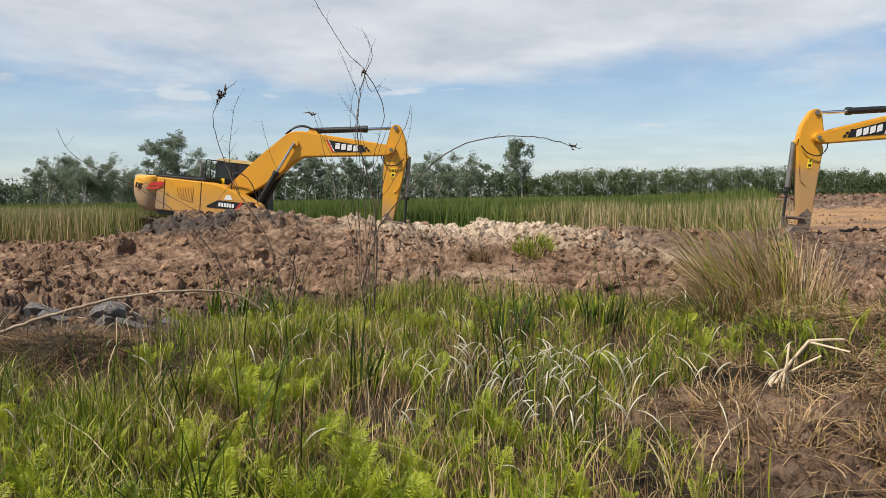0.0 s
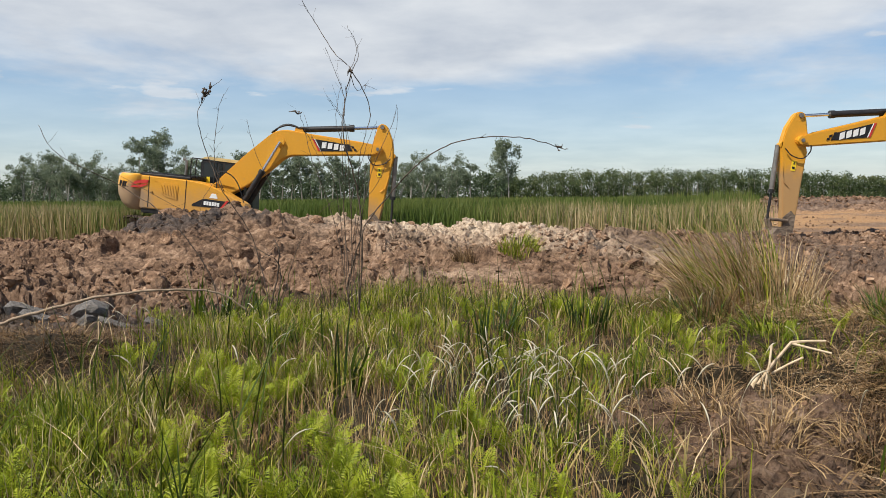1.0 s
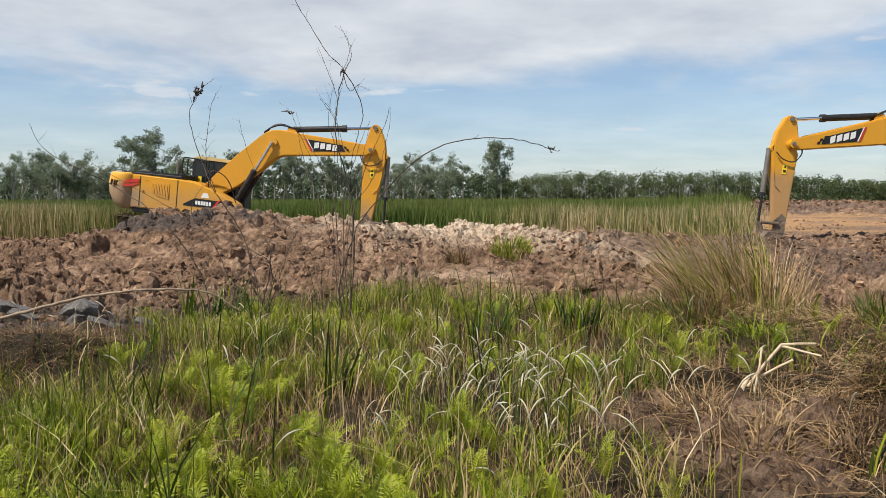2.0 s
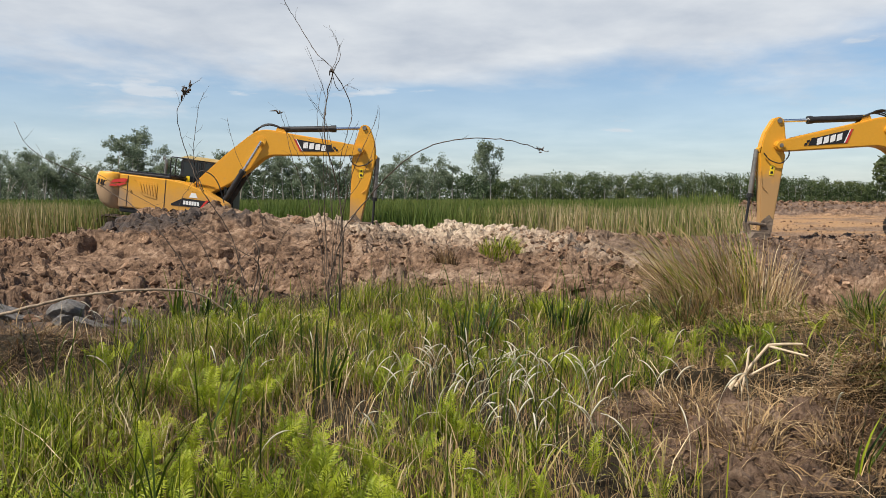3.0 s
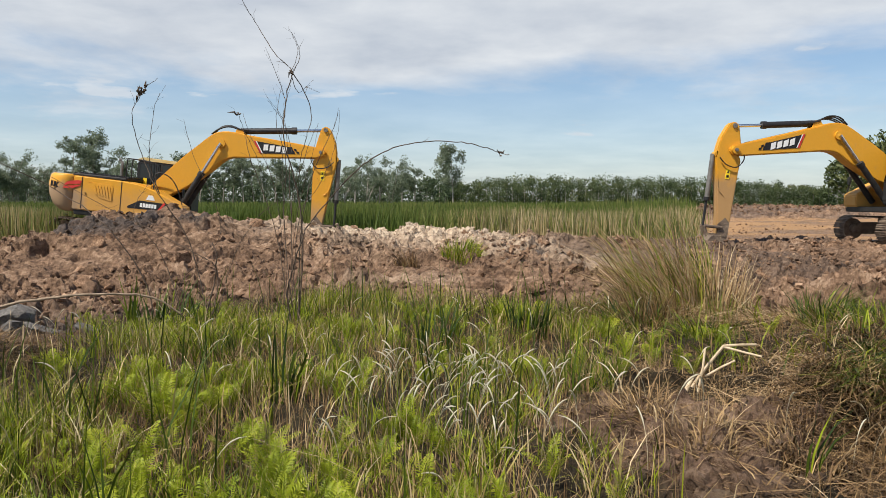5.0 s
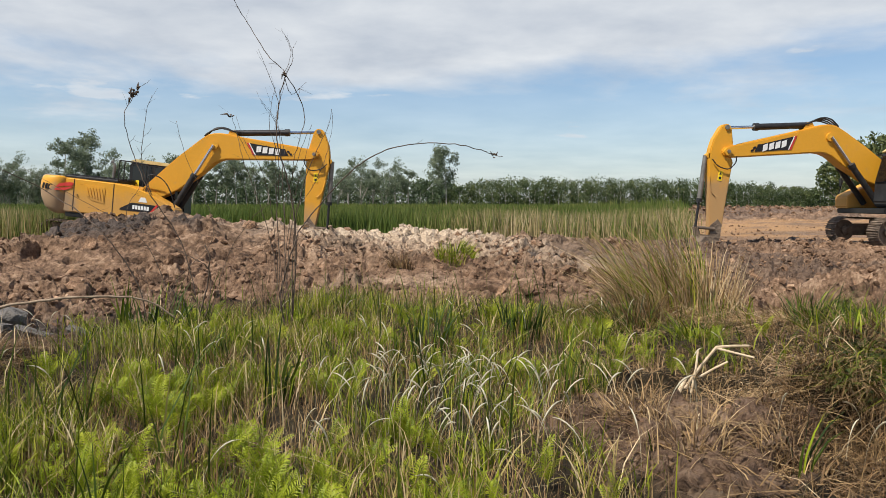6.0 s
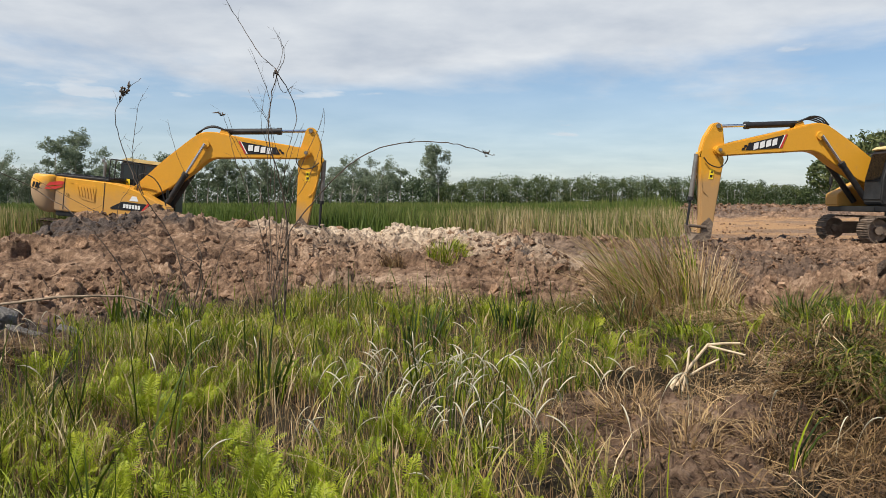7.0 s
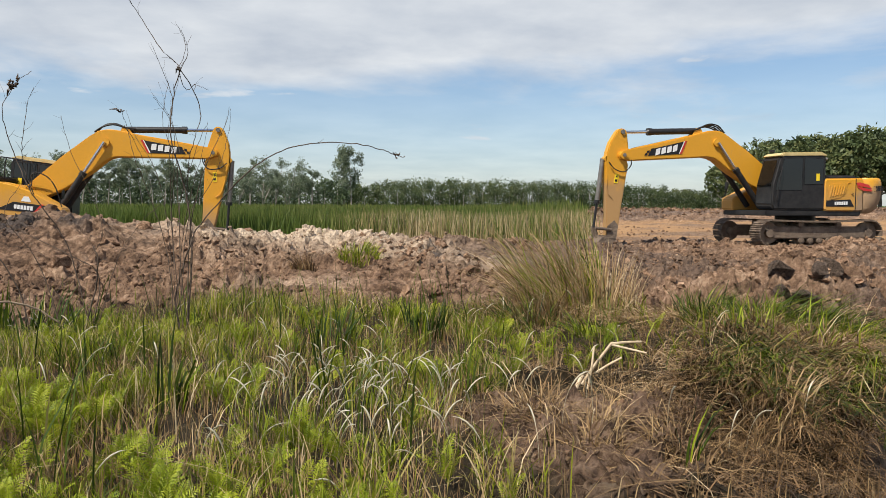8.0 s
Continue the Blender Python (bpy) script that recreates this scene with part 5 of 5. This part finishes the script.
clump("grass_tussock", -4.25, 7.35, 1300, 0.75, 0.05, 0.19, -1.2, 0.20, 0.007, 0.32, STRAW, "matted tan tussock on a dark hummock", "tussock", 0.3)
clump("grass_tussock", 1.05, 16.6, 420, 0.42, 0.22, 0.42, 0.0, 0.05, 0.016, 0.52, GRASS, "small fresh green tussock on the spoil", "tussock", 0.12)
clump("grass_tussock", -0.1, 15.4, 300, 0.25, 0.25, 0.5, 2.6, 0.1, 0.012, 0.2, STRAW, "dead brown tussock on the spoil", "tussock", 0.12)
clump("grass_tussock", 5.1, 7.9, 800, 0.8, 0.12, 0.4, -1.2, 0.35, 0.012, 0.2, GRASS, "flattened green grass over straw", "tussock", 0.3)
clump("grass_tussock", 4.6, 8.9, 700, 0.9, 0.1, 0.35, 3.3, 0.5, 0.012, 0.55, STRAW, "flattened rusty straw on the verge", "tussock", 0.3)
clump("sedge_clump", 2.15, 3.95, 11, 0.06, 0.35, 0.66, 0.5, 0.18, 0.013, 0.10, GRASS, "dark green sedge clump in the mud", "sedge", 0.1)
clump("sedge_clump", 1.35, 8.7, 60, 0.22, 0.4, 0.72, 0.0, 0.03, 0.02, 0.1, GRASS, "dark green upright sedge clump", "sedge", 0.12)
clump("sedge_clump", -1.0, 5.9, 14, 0.1, 0.6, 0.95, 0.3, 0.14, 0.022, 0.06, GRASS, "dark green sedge clump in the grass", "sedge", 0.1)
clump("sedge_clump", -3.2, 9.6, 70, 0.4, 0.5, 0.85, 0.3, 0.1, 0.022, 0.1, GRASS, "dark green sedge clump by the shrub", "sedge", 0.15)
clump("sedge_clump", 0.25, 8.0, 40, 0.3, 0.5, 0.8, 0.3, 0.1, 0.022, 0.1, GRASS, "dark green sedge clump in the grass", "sedge", 0.15)
clump("grass_tussock", 4.75, 8.5, 150, 0.3, 0.2, 0.5, 0.3, 0.12, 0.014, 0.14, GRASS, "dark green tuft in the straw", "tussock", 0.2)
clump("grass_tussock", 3.3, 8.4, 130, 0.3, 0.2, 0.45, 2.6, 0.14, 0.014, 0.24, GRASS, "green arching tuft in the straw", "tussock", 0.2)
clump("grass_tussock", 2.7, 9.2, 160, 0.35, 0.2, 0.5, 2.6, 0.2, 0.014, 0.12, GRASS, "dark green tuft below the dry tussock", "tussock", 0.2)
clump("grass_tussock", 5.2, 9.4, 160, 0.35, 0.25, 0.6, 0.2, 0.2, 0.015, 0.14, GRASS, "dark green tuft beside the dry tussock", "tussock", 0.22)
clump("straw_bank", 3.9, 6.0, 1100, 0.75, 0.04, 0.26, -1.7, 0.28, 0.009, 0.30, STRAW, "matted brown straw hanging over the mud bank", "straw", 0.22)
clump("straw_bank", 3.3, 5.3, 900, 0.65, 0.04, 0.24, -1.9, 0.22, 0.009, 0.36, STRAW, "matted brown straw hanging over the mud bank", "straw", 0.22)
clump("straw_bank", 4.6, 5.6, 800, 0.7, 0.04, 0.24, -1.4, 0.25, 0.009, 0.22, STRAW, "matted dark straw hanging over the mud bank", "straw", 0.22)
clump("grass_tussock", 5.6, 7.1, 420, 0.6, 0.15, 0.42, -1.2, 0.4, 0.013, 0.16, GRASS, "green grass hanging over the bank", "tussock", 0.2)


def thatch(name, n, lo, hi, hue, h0, h1, reach, w, mat, label, cat, az0=26.0, az1=40.5):
    """Roots and dead blades matted on the bank, hanging down its face."""
    az = np.radians(rng.uniform(az0, az1, n))
    r = np.interp(np.degrees(az), [22, 28, 33, 38, 44], [5.8, 5.1, 4.7, 4.75, 5.2]) + rng.uniform(lo, hi, n)
    x, y = r * np.sin(az), r * np.cos(az)
    k = rng.random(n) < 0.25 + 0.75 * smooth(fbm(x * 2.6, y * 2.6, 3, 231), -0.08, 0.08)
    x, y, az = x[k], y[k], az[k]
    m = len(x)
    turn = -np.pi / 2 - az + rng.normal(0, 0.8, m)
    me = blade_mesh(name, x, y, ground_z(x, y) + rng.uniform(0, 0.05, m), rng.uniform(h0, h1, m), w * rng.uniform(0.5, 1.5, m), reach * rng.uniform(0.3, 1.2, m), turn,
                    rng.uniform(0.3, 1.5, m), np.clip(hue + rng.normal(0, 0.2, m) + 0.7 * fbm(x * 1.8, y * 1.8, 2, 233), 0, 1), mat, rng)
    tagged(new(name, me), label, cat, kind="stuff")


thatch("bank_thatch", 13000, -0.45, 1.1, 0.20, 0.04, 0.17, 0.26, 0.008, STRAW, "matted brown roots and dead stems on the bank", "straw")
thatch("bank_sod", 3000, 0.9, 2.1, 0.22, 0.10, 0.24, 0.42, 0.010, GRASS, "green turf hanging over the bank", "grass", 30.0, 41.0)
thatch("bank_sod_dry", 3600, 0.9, 3.0, 0.50, 0.08, 0.22, 0.45, 0.010, STRAW, "dry blades hanging over the bank", "straw", 24.0, 41.0)
clump("straw_clump", 3.05, 4.55, 150, 0.22, 0.1, 0.36, 0.8, 0.16, 0.008, 0.58, STRAW, "stiff dry stubble clump", "straw", 0.14)
clump("straw_clump", 2.3, 4.3, 160, 0.22, 0.06, 0.22, 0.5, 0.06, 0.007, 0.5, STRAW, "low broken stubble clump", "straw", 0.16)
clump("straw_clump", 1.5, 4.9, 150, 0.2, 0.08, 0.26, 2.5, 0.06, 0.007, 0.45, STRAW, "low broken stubble clump", "straw", 0.14)
clump("straw_clump", 1.75, 4.5, 150, 0.25, 0.1, 0.28, 1.5, 0.05, 0.007, 0.5, STRAW, "stiff dry stubble clump", "straw", 0.12)


# ---- ferns ----
def frond_geometry(rg, length, pairs=16):
    """One frond: a thin midrib that arches over, with pairs of narrow pinnae."""
    vs, fs = [], []
    rise, out = rg.uniform(0.85, 1.0), rg.uniform(0.22, 0.5)

    def mid(s):
        return np.array([length * out * s ** 1.5, 0.0, length * rise * (s - 0.28 * s ** 3)])
    for k in range(8):
        a, b2 = mid(k / 8), mid((k + 1) / 8)
        i = len(vs)
        w = 0.004 * (1 - 0.8 * k / 8)
        vs += [a + (0, -w, 0), a + (0, w, 0), b2 + (0, w * 0.8, 0), b2 + (0, -w * 0.8, 0)]
        fs.append((i, i + 1, i + 2, i + 3))
    for k in range(pairs):
        s = 0.16 + 0.84 * k / pairs
        p = mid(s)
        t3 = mid(min(1, s + 0.02)) - mid(s - 0.02)
        t3 /= np.linalg.norm(t3)
        ln = length * 0.165 * math.sin(math.pi * (0.18 + 0.80 * (k + 1) / (pairs + 1))) ** 0.8
        wd = length * 0.021
        for side in (-1, 1):
            d3 = np.array([0.45 * t3[0], side * 0.85, 0.45 * t3[2] - 0.05 + rg.normal(0, 0.06)])
            d3 /= np.linalg.norm(d3)
            i = len(vs)
            vs += [p - t3 * wd * 0.5, p + d3 * ln * 0.45 - t3 * wd * 0.5 + (0, 0, 0.01), p + d3 * ln, p + d3 * ln * 0.45 + t3 * wd * 0.6 + (0, 0, 0.01)]
            fs.append((i, i + 1, i + 2, i + 3))
    return np.array(vs), np.array(fs)


def fern(seed, fronds, length):
    rg = np.random.default_rng(seed)
    root = new("fern")
    for k in range(fronds):
        v, f = frond_geometry(rg, length * rg.uniform(0.7, 1.1))
        me = mesh_from("frond", v, f, FERN, False)
        hue = np.clip(rg.uniform(0.2, 0.75) + 0.35 * (v[:, 2] / length - 0.5) + rg.normal(0, 0.05, len(v)), 0, 1)
        float_attr(me, "hue", hue)
        o = new("frond", me)
        o.parent = root
        o.matrix_basis = pose(0, 0, 0, rg.uniform(-14, 14), rg.uniform(-12, 18), 360 * k / fronds + rg.uniform(-25, 25))
    return root


ferns = [fern(51, 6, 0.50), fern(52, 6, 0.46), fern(53, 7, 0.54), fern(54, 5, 0.42)]
placed = 0
tries = 0
while placed < 286 and tries < 9000:
    tries += 1
    y = 2.9 + 8.2 * rng.random() ** 1.05
    x = rng.uniform(-0.72, 0.3) * (y + 0.4)
    p = float(green_zone(np.array(x), np.array(y)) * clear(np.array(x), np.array(y)))
    p *= float(smooth(fbm(np.array(x * 1.1), np.array(y * 1.1), 3, 171), -0.05, 0.10))
    if rng.random() > p:
        continue
    m = pose(x, y, float(ground_z(x, y)) + rng.uniform(-0.02, 0.06), rng.uniform(-8, 8), rng.uniform(-8, 8), rng.uniform(0, 360))
    if placed < 4:
        o = ferns[placed]
        o.matrix_basis = m
    else:
        o = copy_thing(ferns[placed % 4], m)
    s = rng.uniform(0.48, 0.84)
    o.scale = (s, s, s)
    tagged(o, "bright yellow-green fern with feathered fronds", "fern", "ferns in the grass")
    placed += 1
for x, y in ((2.35, 7.3), (2.0, 6.9), (2.55, 6.7), (2.15, 7.6), (2.5, 7.8), (1.8, 6.4), (3.0, 7.2), (2.3, 6.4), (3.7, 7.6), (3.1, 8.1), (1.5, 7.6), (2.1, 8.2)):
    o = copy_thing(ferns[int(rng.integers(4))], pose(x, y, float(ground_z(x, y)), 0, 0, rng.uniform(0, 360)))
    o.scale = (0.85, 0.85, 0.75)
    tagged(o, "bright yellow-green fern with feathered fronds", "fern", "ferns in the grass")

# a few blades turning yellow
sow("yellow_blades", 120, 3.2, 9.5, lambda x, y: 0.35 * green_zone(x, y) * clear(x, y), lambda x, y, m: rng.uniform(0.35, 0.6, m), U(0.010, 0.016),
    lambda m: rng.gamma(1.6, 0.06, m), U(0.0, 0.1), lambda x, y, m: 0.7 + 0.08 * rng.random(m), GRASS, "blades of sedge turning yellow", "sedge")

# ---- nodding pale seed heads ----
bm_v, bm_f, hues = [], [], []
count = 0
while count < 190:
    if count < 105:
        x, y = rng.normal(0.42, 0.45), rng.normal(5.5, 0.75)
    else:
        x, y = rng.uniform(-4.5, 3.8), rng.uniform(4.0, 9.8)
    if y < 3.4 or y > 10.5:
        continue
    az = rng.choice([rng.normal(math.pi, 0.7), rng.normal(0, 0.7)])
    h, out = rng.uniform(0.28, 0.50), rng.uniform(0.10, 0.24)
    base = np.array([x, y, float(ground_z(x, y))])
    pts = []
    for k in range(11):
        s = k / 10
        pts.append(base + np.array([math.cos(az) * out * s ** 2.2, math.sin(az) * out * s ** 2.2, h * (1.18 * s - 0.30 * s ** 4)]))
    fat = rng.uniform(0.004, 0.008)
    rad = [0.0014] * 6 + [0.5 * fat, fat, fat, 0.8 * fat, 0.2 * fat]
    i0 = len(bm_v)
    for p, r in zip(pts, rad):
        for k in range(4):
            a = k * 1.5708
            bm_v.append(p + np.array([math.cos(a) * r, math.sin(a) * r, 0.6 * r * (1 if k % 2 else -1)]))
    for j in range(10):
        for k in range(4):
            q = i0 + j * 4
            bm_f.append((q + k, q + (k + 1) % 4, q + 4 + (k + 1) % 4, q + 4 + k))
    hues += list(np.clip(np.repeat(np.linspace(0, 1, 11), 4) * rng.uniform(0.6, 1.1), 0, 1))
    count += 1
me = mesh_from("seed_heads", np.array(bm_v), np.array(bm_f), PLUME)
float_attr(me, "hue", np.array(hues))
tagged(new("seed_heads", me), "nodding whitish grass seed heads", "seed heads", kind="stuff")


# ---- bare shrub, sticks and stalks ----
def branch(parent, pts, r0, r1, mat, rg, twigs=0, name="branch"):
    """A crooked tapering branch through pts, with short side twigs."""
    bm = bmesh.new()
    v = [Vector(p) for p in pts]
    out = []
    for i in range(len(v) - 1):
        p0, p1, p2, p3 = v[max(i - 1, 0)], v[i], v[i + 1], v[min(i + 2, len(v) - 1)]
        for k in range(6):
            s = k / 6
            q = 0.5 * ((2 * p1) + (p2 - p0) * s + (2 * p0 - 5 * p1 + 4 * p2 - p3) * s * s + (3 * p1 - p0 - 3 * p2 + p3) * s ** 3)
            out.append(q + Vector(rg.normal(0, 0.004, 3)))
    out.append(v[-1])
    n = len(out)
    tube(bm, out, [r0 + (r1 - r0) * i / (n - 1) for i in range(n)], 6)
    for k in range(twigs):
        i = int(rg.uniform(0.3, 0.98) * (n - 1))
        d3 = (out[min(i + 1, n - 1)] - out[i - 1]).normalized()
        e = (d3 + Vector(rg.normal(0, 0.9, 3))).normalized() * rg.uniform(0.06, 0.22)
        rr0 = (r0 + (r1 - r0) * i / (n - 1)) * 0.55
        tube(bm, [out[i], out[i] + e * 0.5 + Vector(rg.normal(0, 0.008, 3)), out[i] + e], [rr0, rr0 * 0.7, 0.0012], 4)
    return part(name, bm, mat, parent, "", True)


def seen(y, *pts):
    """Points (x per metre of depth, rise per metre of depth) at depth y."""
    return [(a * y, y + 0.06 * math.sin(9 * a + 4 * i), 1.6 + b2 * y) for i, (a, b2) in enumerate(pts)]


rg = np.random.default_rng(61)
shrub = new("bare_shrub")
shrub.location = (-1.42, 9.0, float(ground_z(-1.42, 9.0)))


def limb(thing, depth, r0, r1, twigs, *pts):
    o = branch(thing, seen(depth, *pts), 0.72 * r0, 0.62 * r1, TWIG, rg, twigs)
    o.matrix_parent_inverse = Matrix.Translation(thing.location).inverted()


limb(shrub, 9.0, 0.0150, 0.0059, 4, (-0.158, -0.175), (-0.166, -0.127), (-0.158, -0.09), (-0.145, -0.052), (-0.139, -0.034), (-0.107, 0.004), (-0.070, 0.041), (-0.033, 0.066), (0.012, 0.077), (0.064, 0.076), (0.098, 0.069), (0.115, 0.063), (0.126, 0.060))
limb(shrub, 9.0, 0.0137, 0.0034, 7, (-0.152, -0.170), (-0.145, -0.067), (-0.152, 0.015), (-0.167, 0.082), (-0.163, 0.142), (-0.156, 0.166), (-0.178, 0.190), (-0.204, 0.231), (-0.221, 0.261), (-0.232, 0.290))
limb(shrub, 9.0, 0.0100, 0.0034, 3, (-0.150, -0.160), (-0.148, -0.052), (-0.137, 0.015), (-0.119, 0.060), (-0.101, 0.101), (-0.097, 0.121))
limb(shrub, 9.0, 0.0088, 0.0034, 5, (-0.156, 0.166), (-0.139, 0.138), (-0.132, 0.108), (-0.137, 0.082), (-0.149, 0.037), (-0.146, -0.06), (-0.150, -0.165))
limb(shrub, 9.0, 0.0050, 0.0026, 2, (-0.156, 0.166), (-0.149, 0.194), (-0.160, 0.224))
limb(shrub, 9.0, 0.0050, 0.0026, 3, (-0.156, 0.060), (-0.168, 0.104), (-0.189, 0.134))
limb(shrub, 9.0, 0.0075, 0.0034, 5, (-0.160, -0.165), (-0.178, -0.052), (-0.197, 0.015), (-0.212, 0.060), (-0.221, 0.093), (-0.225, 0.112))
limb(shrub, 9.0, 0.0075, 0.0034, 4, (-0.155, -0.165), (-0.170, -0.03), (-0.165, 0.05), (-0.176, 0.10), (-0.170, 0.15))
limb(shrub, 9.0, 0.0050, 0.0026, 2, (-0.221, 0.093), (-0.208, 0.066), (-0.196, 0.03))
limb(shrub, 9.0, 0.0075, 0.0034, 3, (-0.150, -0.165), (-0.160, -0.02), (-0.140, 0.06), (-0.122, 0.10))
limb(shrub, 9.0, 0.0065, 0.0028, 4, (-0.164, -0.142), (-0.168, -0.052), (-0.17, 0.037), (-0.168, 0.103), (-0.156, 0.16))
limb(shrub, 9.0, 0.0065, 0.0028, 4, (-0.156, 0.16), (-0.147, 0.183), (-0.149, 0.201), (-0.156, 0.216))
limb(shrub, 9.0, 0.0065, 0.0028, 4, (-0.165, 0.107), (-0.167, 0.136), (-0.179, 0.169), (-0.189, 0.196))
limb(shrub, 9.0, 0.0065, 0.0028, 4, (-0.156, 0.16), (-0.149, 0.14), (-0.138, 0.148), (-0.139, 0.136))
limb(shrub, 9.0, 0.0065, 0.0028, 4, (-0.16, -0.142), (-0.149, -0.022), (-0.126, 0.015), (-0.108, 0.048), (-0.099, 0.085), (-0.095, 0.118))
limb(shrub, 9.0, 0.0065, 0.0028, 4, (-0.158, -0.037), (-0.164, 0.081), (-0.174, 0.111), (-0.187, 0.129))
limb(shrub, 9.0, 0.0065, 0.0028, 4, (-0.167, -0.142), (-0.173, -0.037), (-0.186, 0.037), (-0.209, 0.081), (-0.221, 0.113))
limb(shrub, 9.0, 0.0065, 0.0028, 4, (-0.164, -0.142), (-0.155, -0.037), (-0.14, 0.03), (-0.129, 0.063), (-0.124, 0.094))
inv = Matrix.Translation(shrub.location).inverted()
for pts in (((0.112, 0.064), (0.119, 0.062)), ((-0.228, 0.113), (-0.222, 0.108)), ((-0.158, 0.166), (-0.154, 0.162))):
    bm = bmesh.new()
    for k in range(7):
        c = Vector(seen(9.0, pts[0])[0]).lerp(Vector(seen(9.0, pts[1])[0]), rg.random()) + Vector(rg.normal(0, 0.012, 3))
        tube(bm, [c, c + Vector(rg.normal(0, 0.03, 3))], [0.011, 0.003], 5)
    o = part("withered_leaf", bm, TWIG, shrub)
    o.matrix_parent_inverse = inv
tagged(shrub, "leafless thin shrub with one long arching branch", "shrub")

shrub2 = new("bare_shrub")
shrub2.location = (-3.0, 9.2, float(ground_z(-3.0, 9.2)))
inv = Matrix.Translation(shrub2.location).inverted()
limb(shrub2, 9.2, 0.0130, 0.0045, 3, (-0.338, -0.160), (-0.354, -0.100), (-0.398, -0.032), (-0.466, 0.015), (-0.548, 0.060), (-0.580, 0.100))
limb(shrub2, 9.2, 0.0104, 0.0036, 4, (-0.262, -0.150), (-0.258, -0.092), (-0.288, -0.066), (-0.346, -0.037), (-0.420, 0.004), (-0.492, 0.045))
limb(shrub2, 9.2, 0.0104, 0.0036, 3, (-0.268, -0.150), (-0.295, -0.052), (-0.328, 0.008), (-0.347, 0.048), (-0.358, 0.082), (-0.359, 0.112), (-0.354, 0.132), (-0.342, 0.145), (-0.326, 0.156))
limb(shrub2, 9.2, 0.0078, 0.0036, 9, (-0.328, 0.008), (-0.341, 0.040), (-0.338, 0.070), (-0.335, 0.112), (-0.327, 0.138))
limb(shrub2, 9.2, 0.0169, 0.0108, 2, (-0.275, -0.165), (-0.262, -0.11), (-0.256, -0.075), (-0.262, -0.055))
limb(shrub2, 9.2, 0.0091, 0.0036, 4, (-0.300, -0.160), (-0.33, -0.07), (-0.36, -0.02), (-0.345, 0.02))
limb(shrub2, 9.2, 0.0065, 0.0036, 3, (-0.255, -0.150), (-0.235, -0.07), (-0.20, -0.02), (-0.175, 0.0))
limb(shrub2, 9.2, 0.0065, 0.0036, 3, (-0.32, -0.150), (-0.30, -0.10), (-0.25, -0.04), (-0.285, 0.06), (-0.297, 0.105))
bm = bmesh.new()
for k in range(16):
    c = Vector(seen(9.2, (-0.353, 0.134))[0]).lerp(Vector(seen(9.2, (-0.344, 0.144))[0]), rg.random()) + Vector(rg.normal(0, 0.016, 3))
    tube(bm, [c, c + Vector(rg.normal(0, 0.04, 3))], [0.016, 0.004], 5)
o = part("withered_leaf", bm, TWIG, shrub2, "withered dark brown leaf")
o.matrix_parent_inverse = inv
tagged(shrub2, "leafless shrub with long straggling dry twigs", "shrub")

stick = branch(None, [(-5.5, 7.9, 0.12), (-5.0, 8.0, 0.30), (-4.5, 8.1, 0.44), (-4.0, 8.2, 0.54), (-3.4, 8.3, 0.58), (-2.9, 8.5, 0.52), (-2.6, 8.6, 0.30)], 0.022, 0.010, DRYWOOD, rg, 1, "dry_stick")
tagged(stick, "long pale dry stick bent over the grass", "stick")

# snapped reed stalks
stalk = new("snapped_stalk")
stalk.location = (2.35, 6.15, float(ground_z(2.35, 6.15)))
inv = Matrix.Translation(stalk.location).inverted()
gz = float(ground_z(2.35, 6.15))
for k, (pts, r) in enumerate([
    ([(2.33, 6.2, gz - 0.02), (2.44, 6.15, gz + 0.18), (2.565, 6.1, gz + 0.37)], 0.014),
    ([(2.56, 6.1, gz + 0.37), (2.70, 6.12, gz + 0.375), (2.86, 6.15, gz + 0.37)], 0.012),
    ([(2.57, 6.1, gz + 0.36), (2.70, 6.06, gz + 0.33), (2.84, 6.0, gz + 0.30)], 0.010),
    ([(2.34, 6.05, gz), (2.38, 6.06, gz + 0.2), (2.41, 6.1, gz + 0.35)], 0.010),
    ([(2.20, 6.0, gz - 0.03), (2.24, 6.02, gz + 0.05), (2.29, 6.05, gz + 0.12)], 0.018),
    ([(2.42, 6.1, gz + 0.12), (2.52, 6.05, gz + 0.20), (2.62, 6.0, gz + 0.27)], 0.010),
    ]):
    bm = bmesh.new()
    tube(bm, [Vector(p) for p in pts], [r, r * 0.95, r * 0.85], 7)
    o = part("stem", bm, STALK, stalk)
    o.matrix_parent_inverse = inv
tagged(stalk, "snapped bleached reed stalks standing in straw", "stalk")
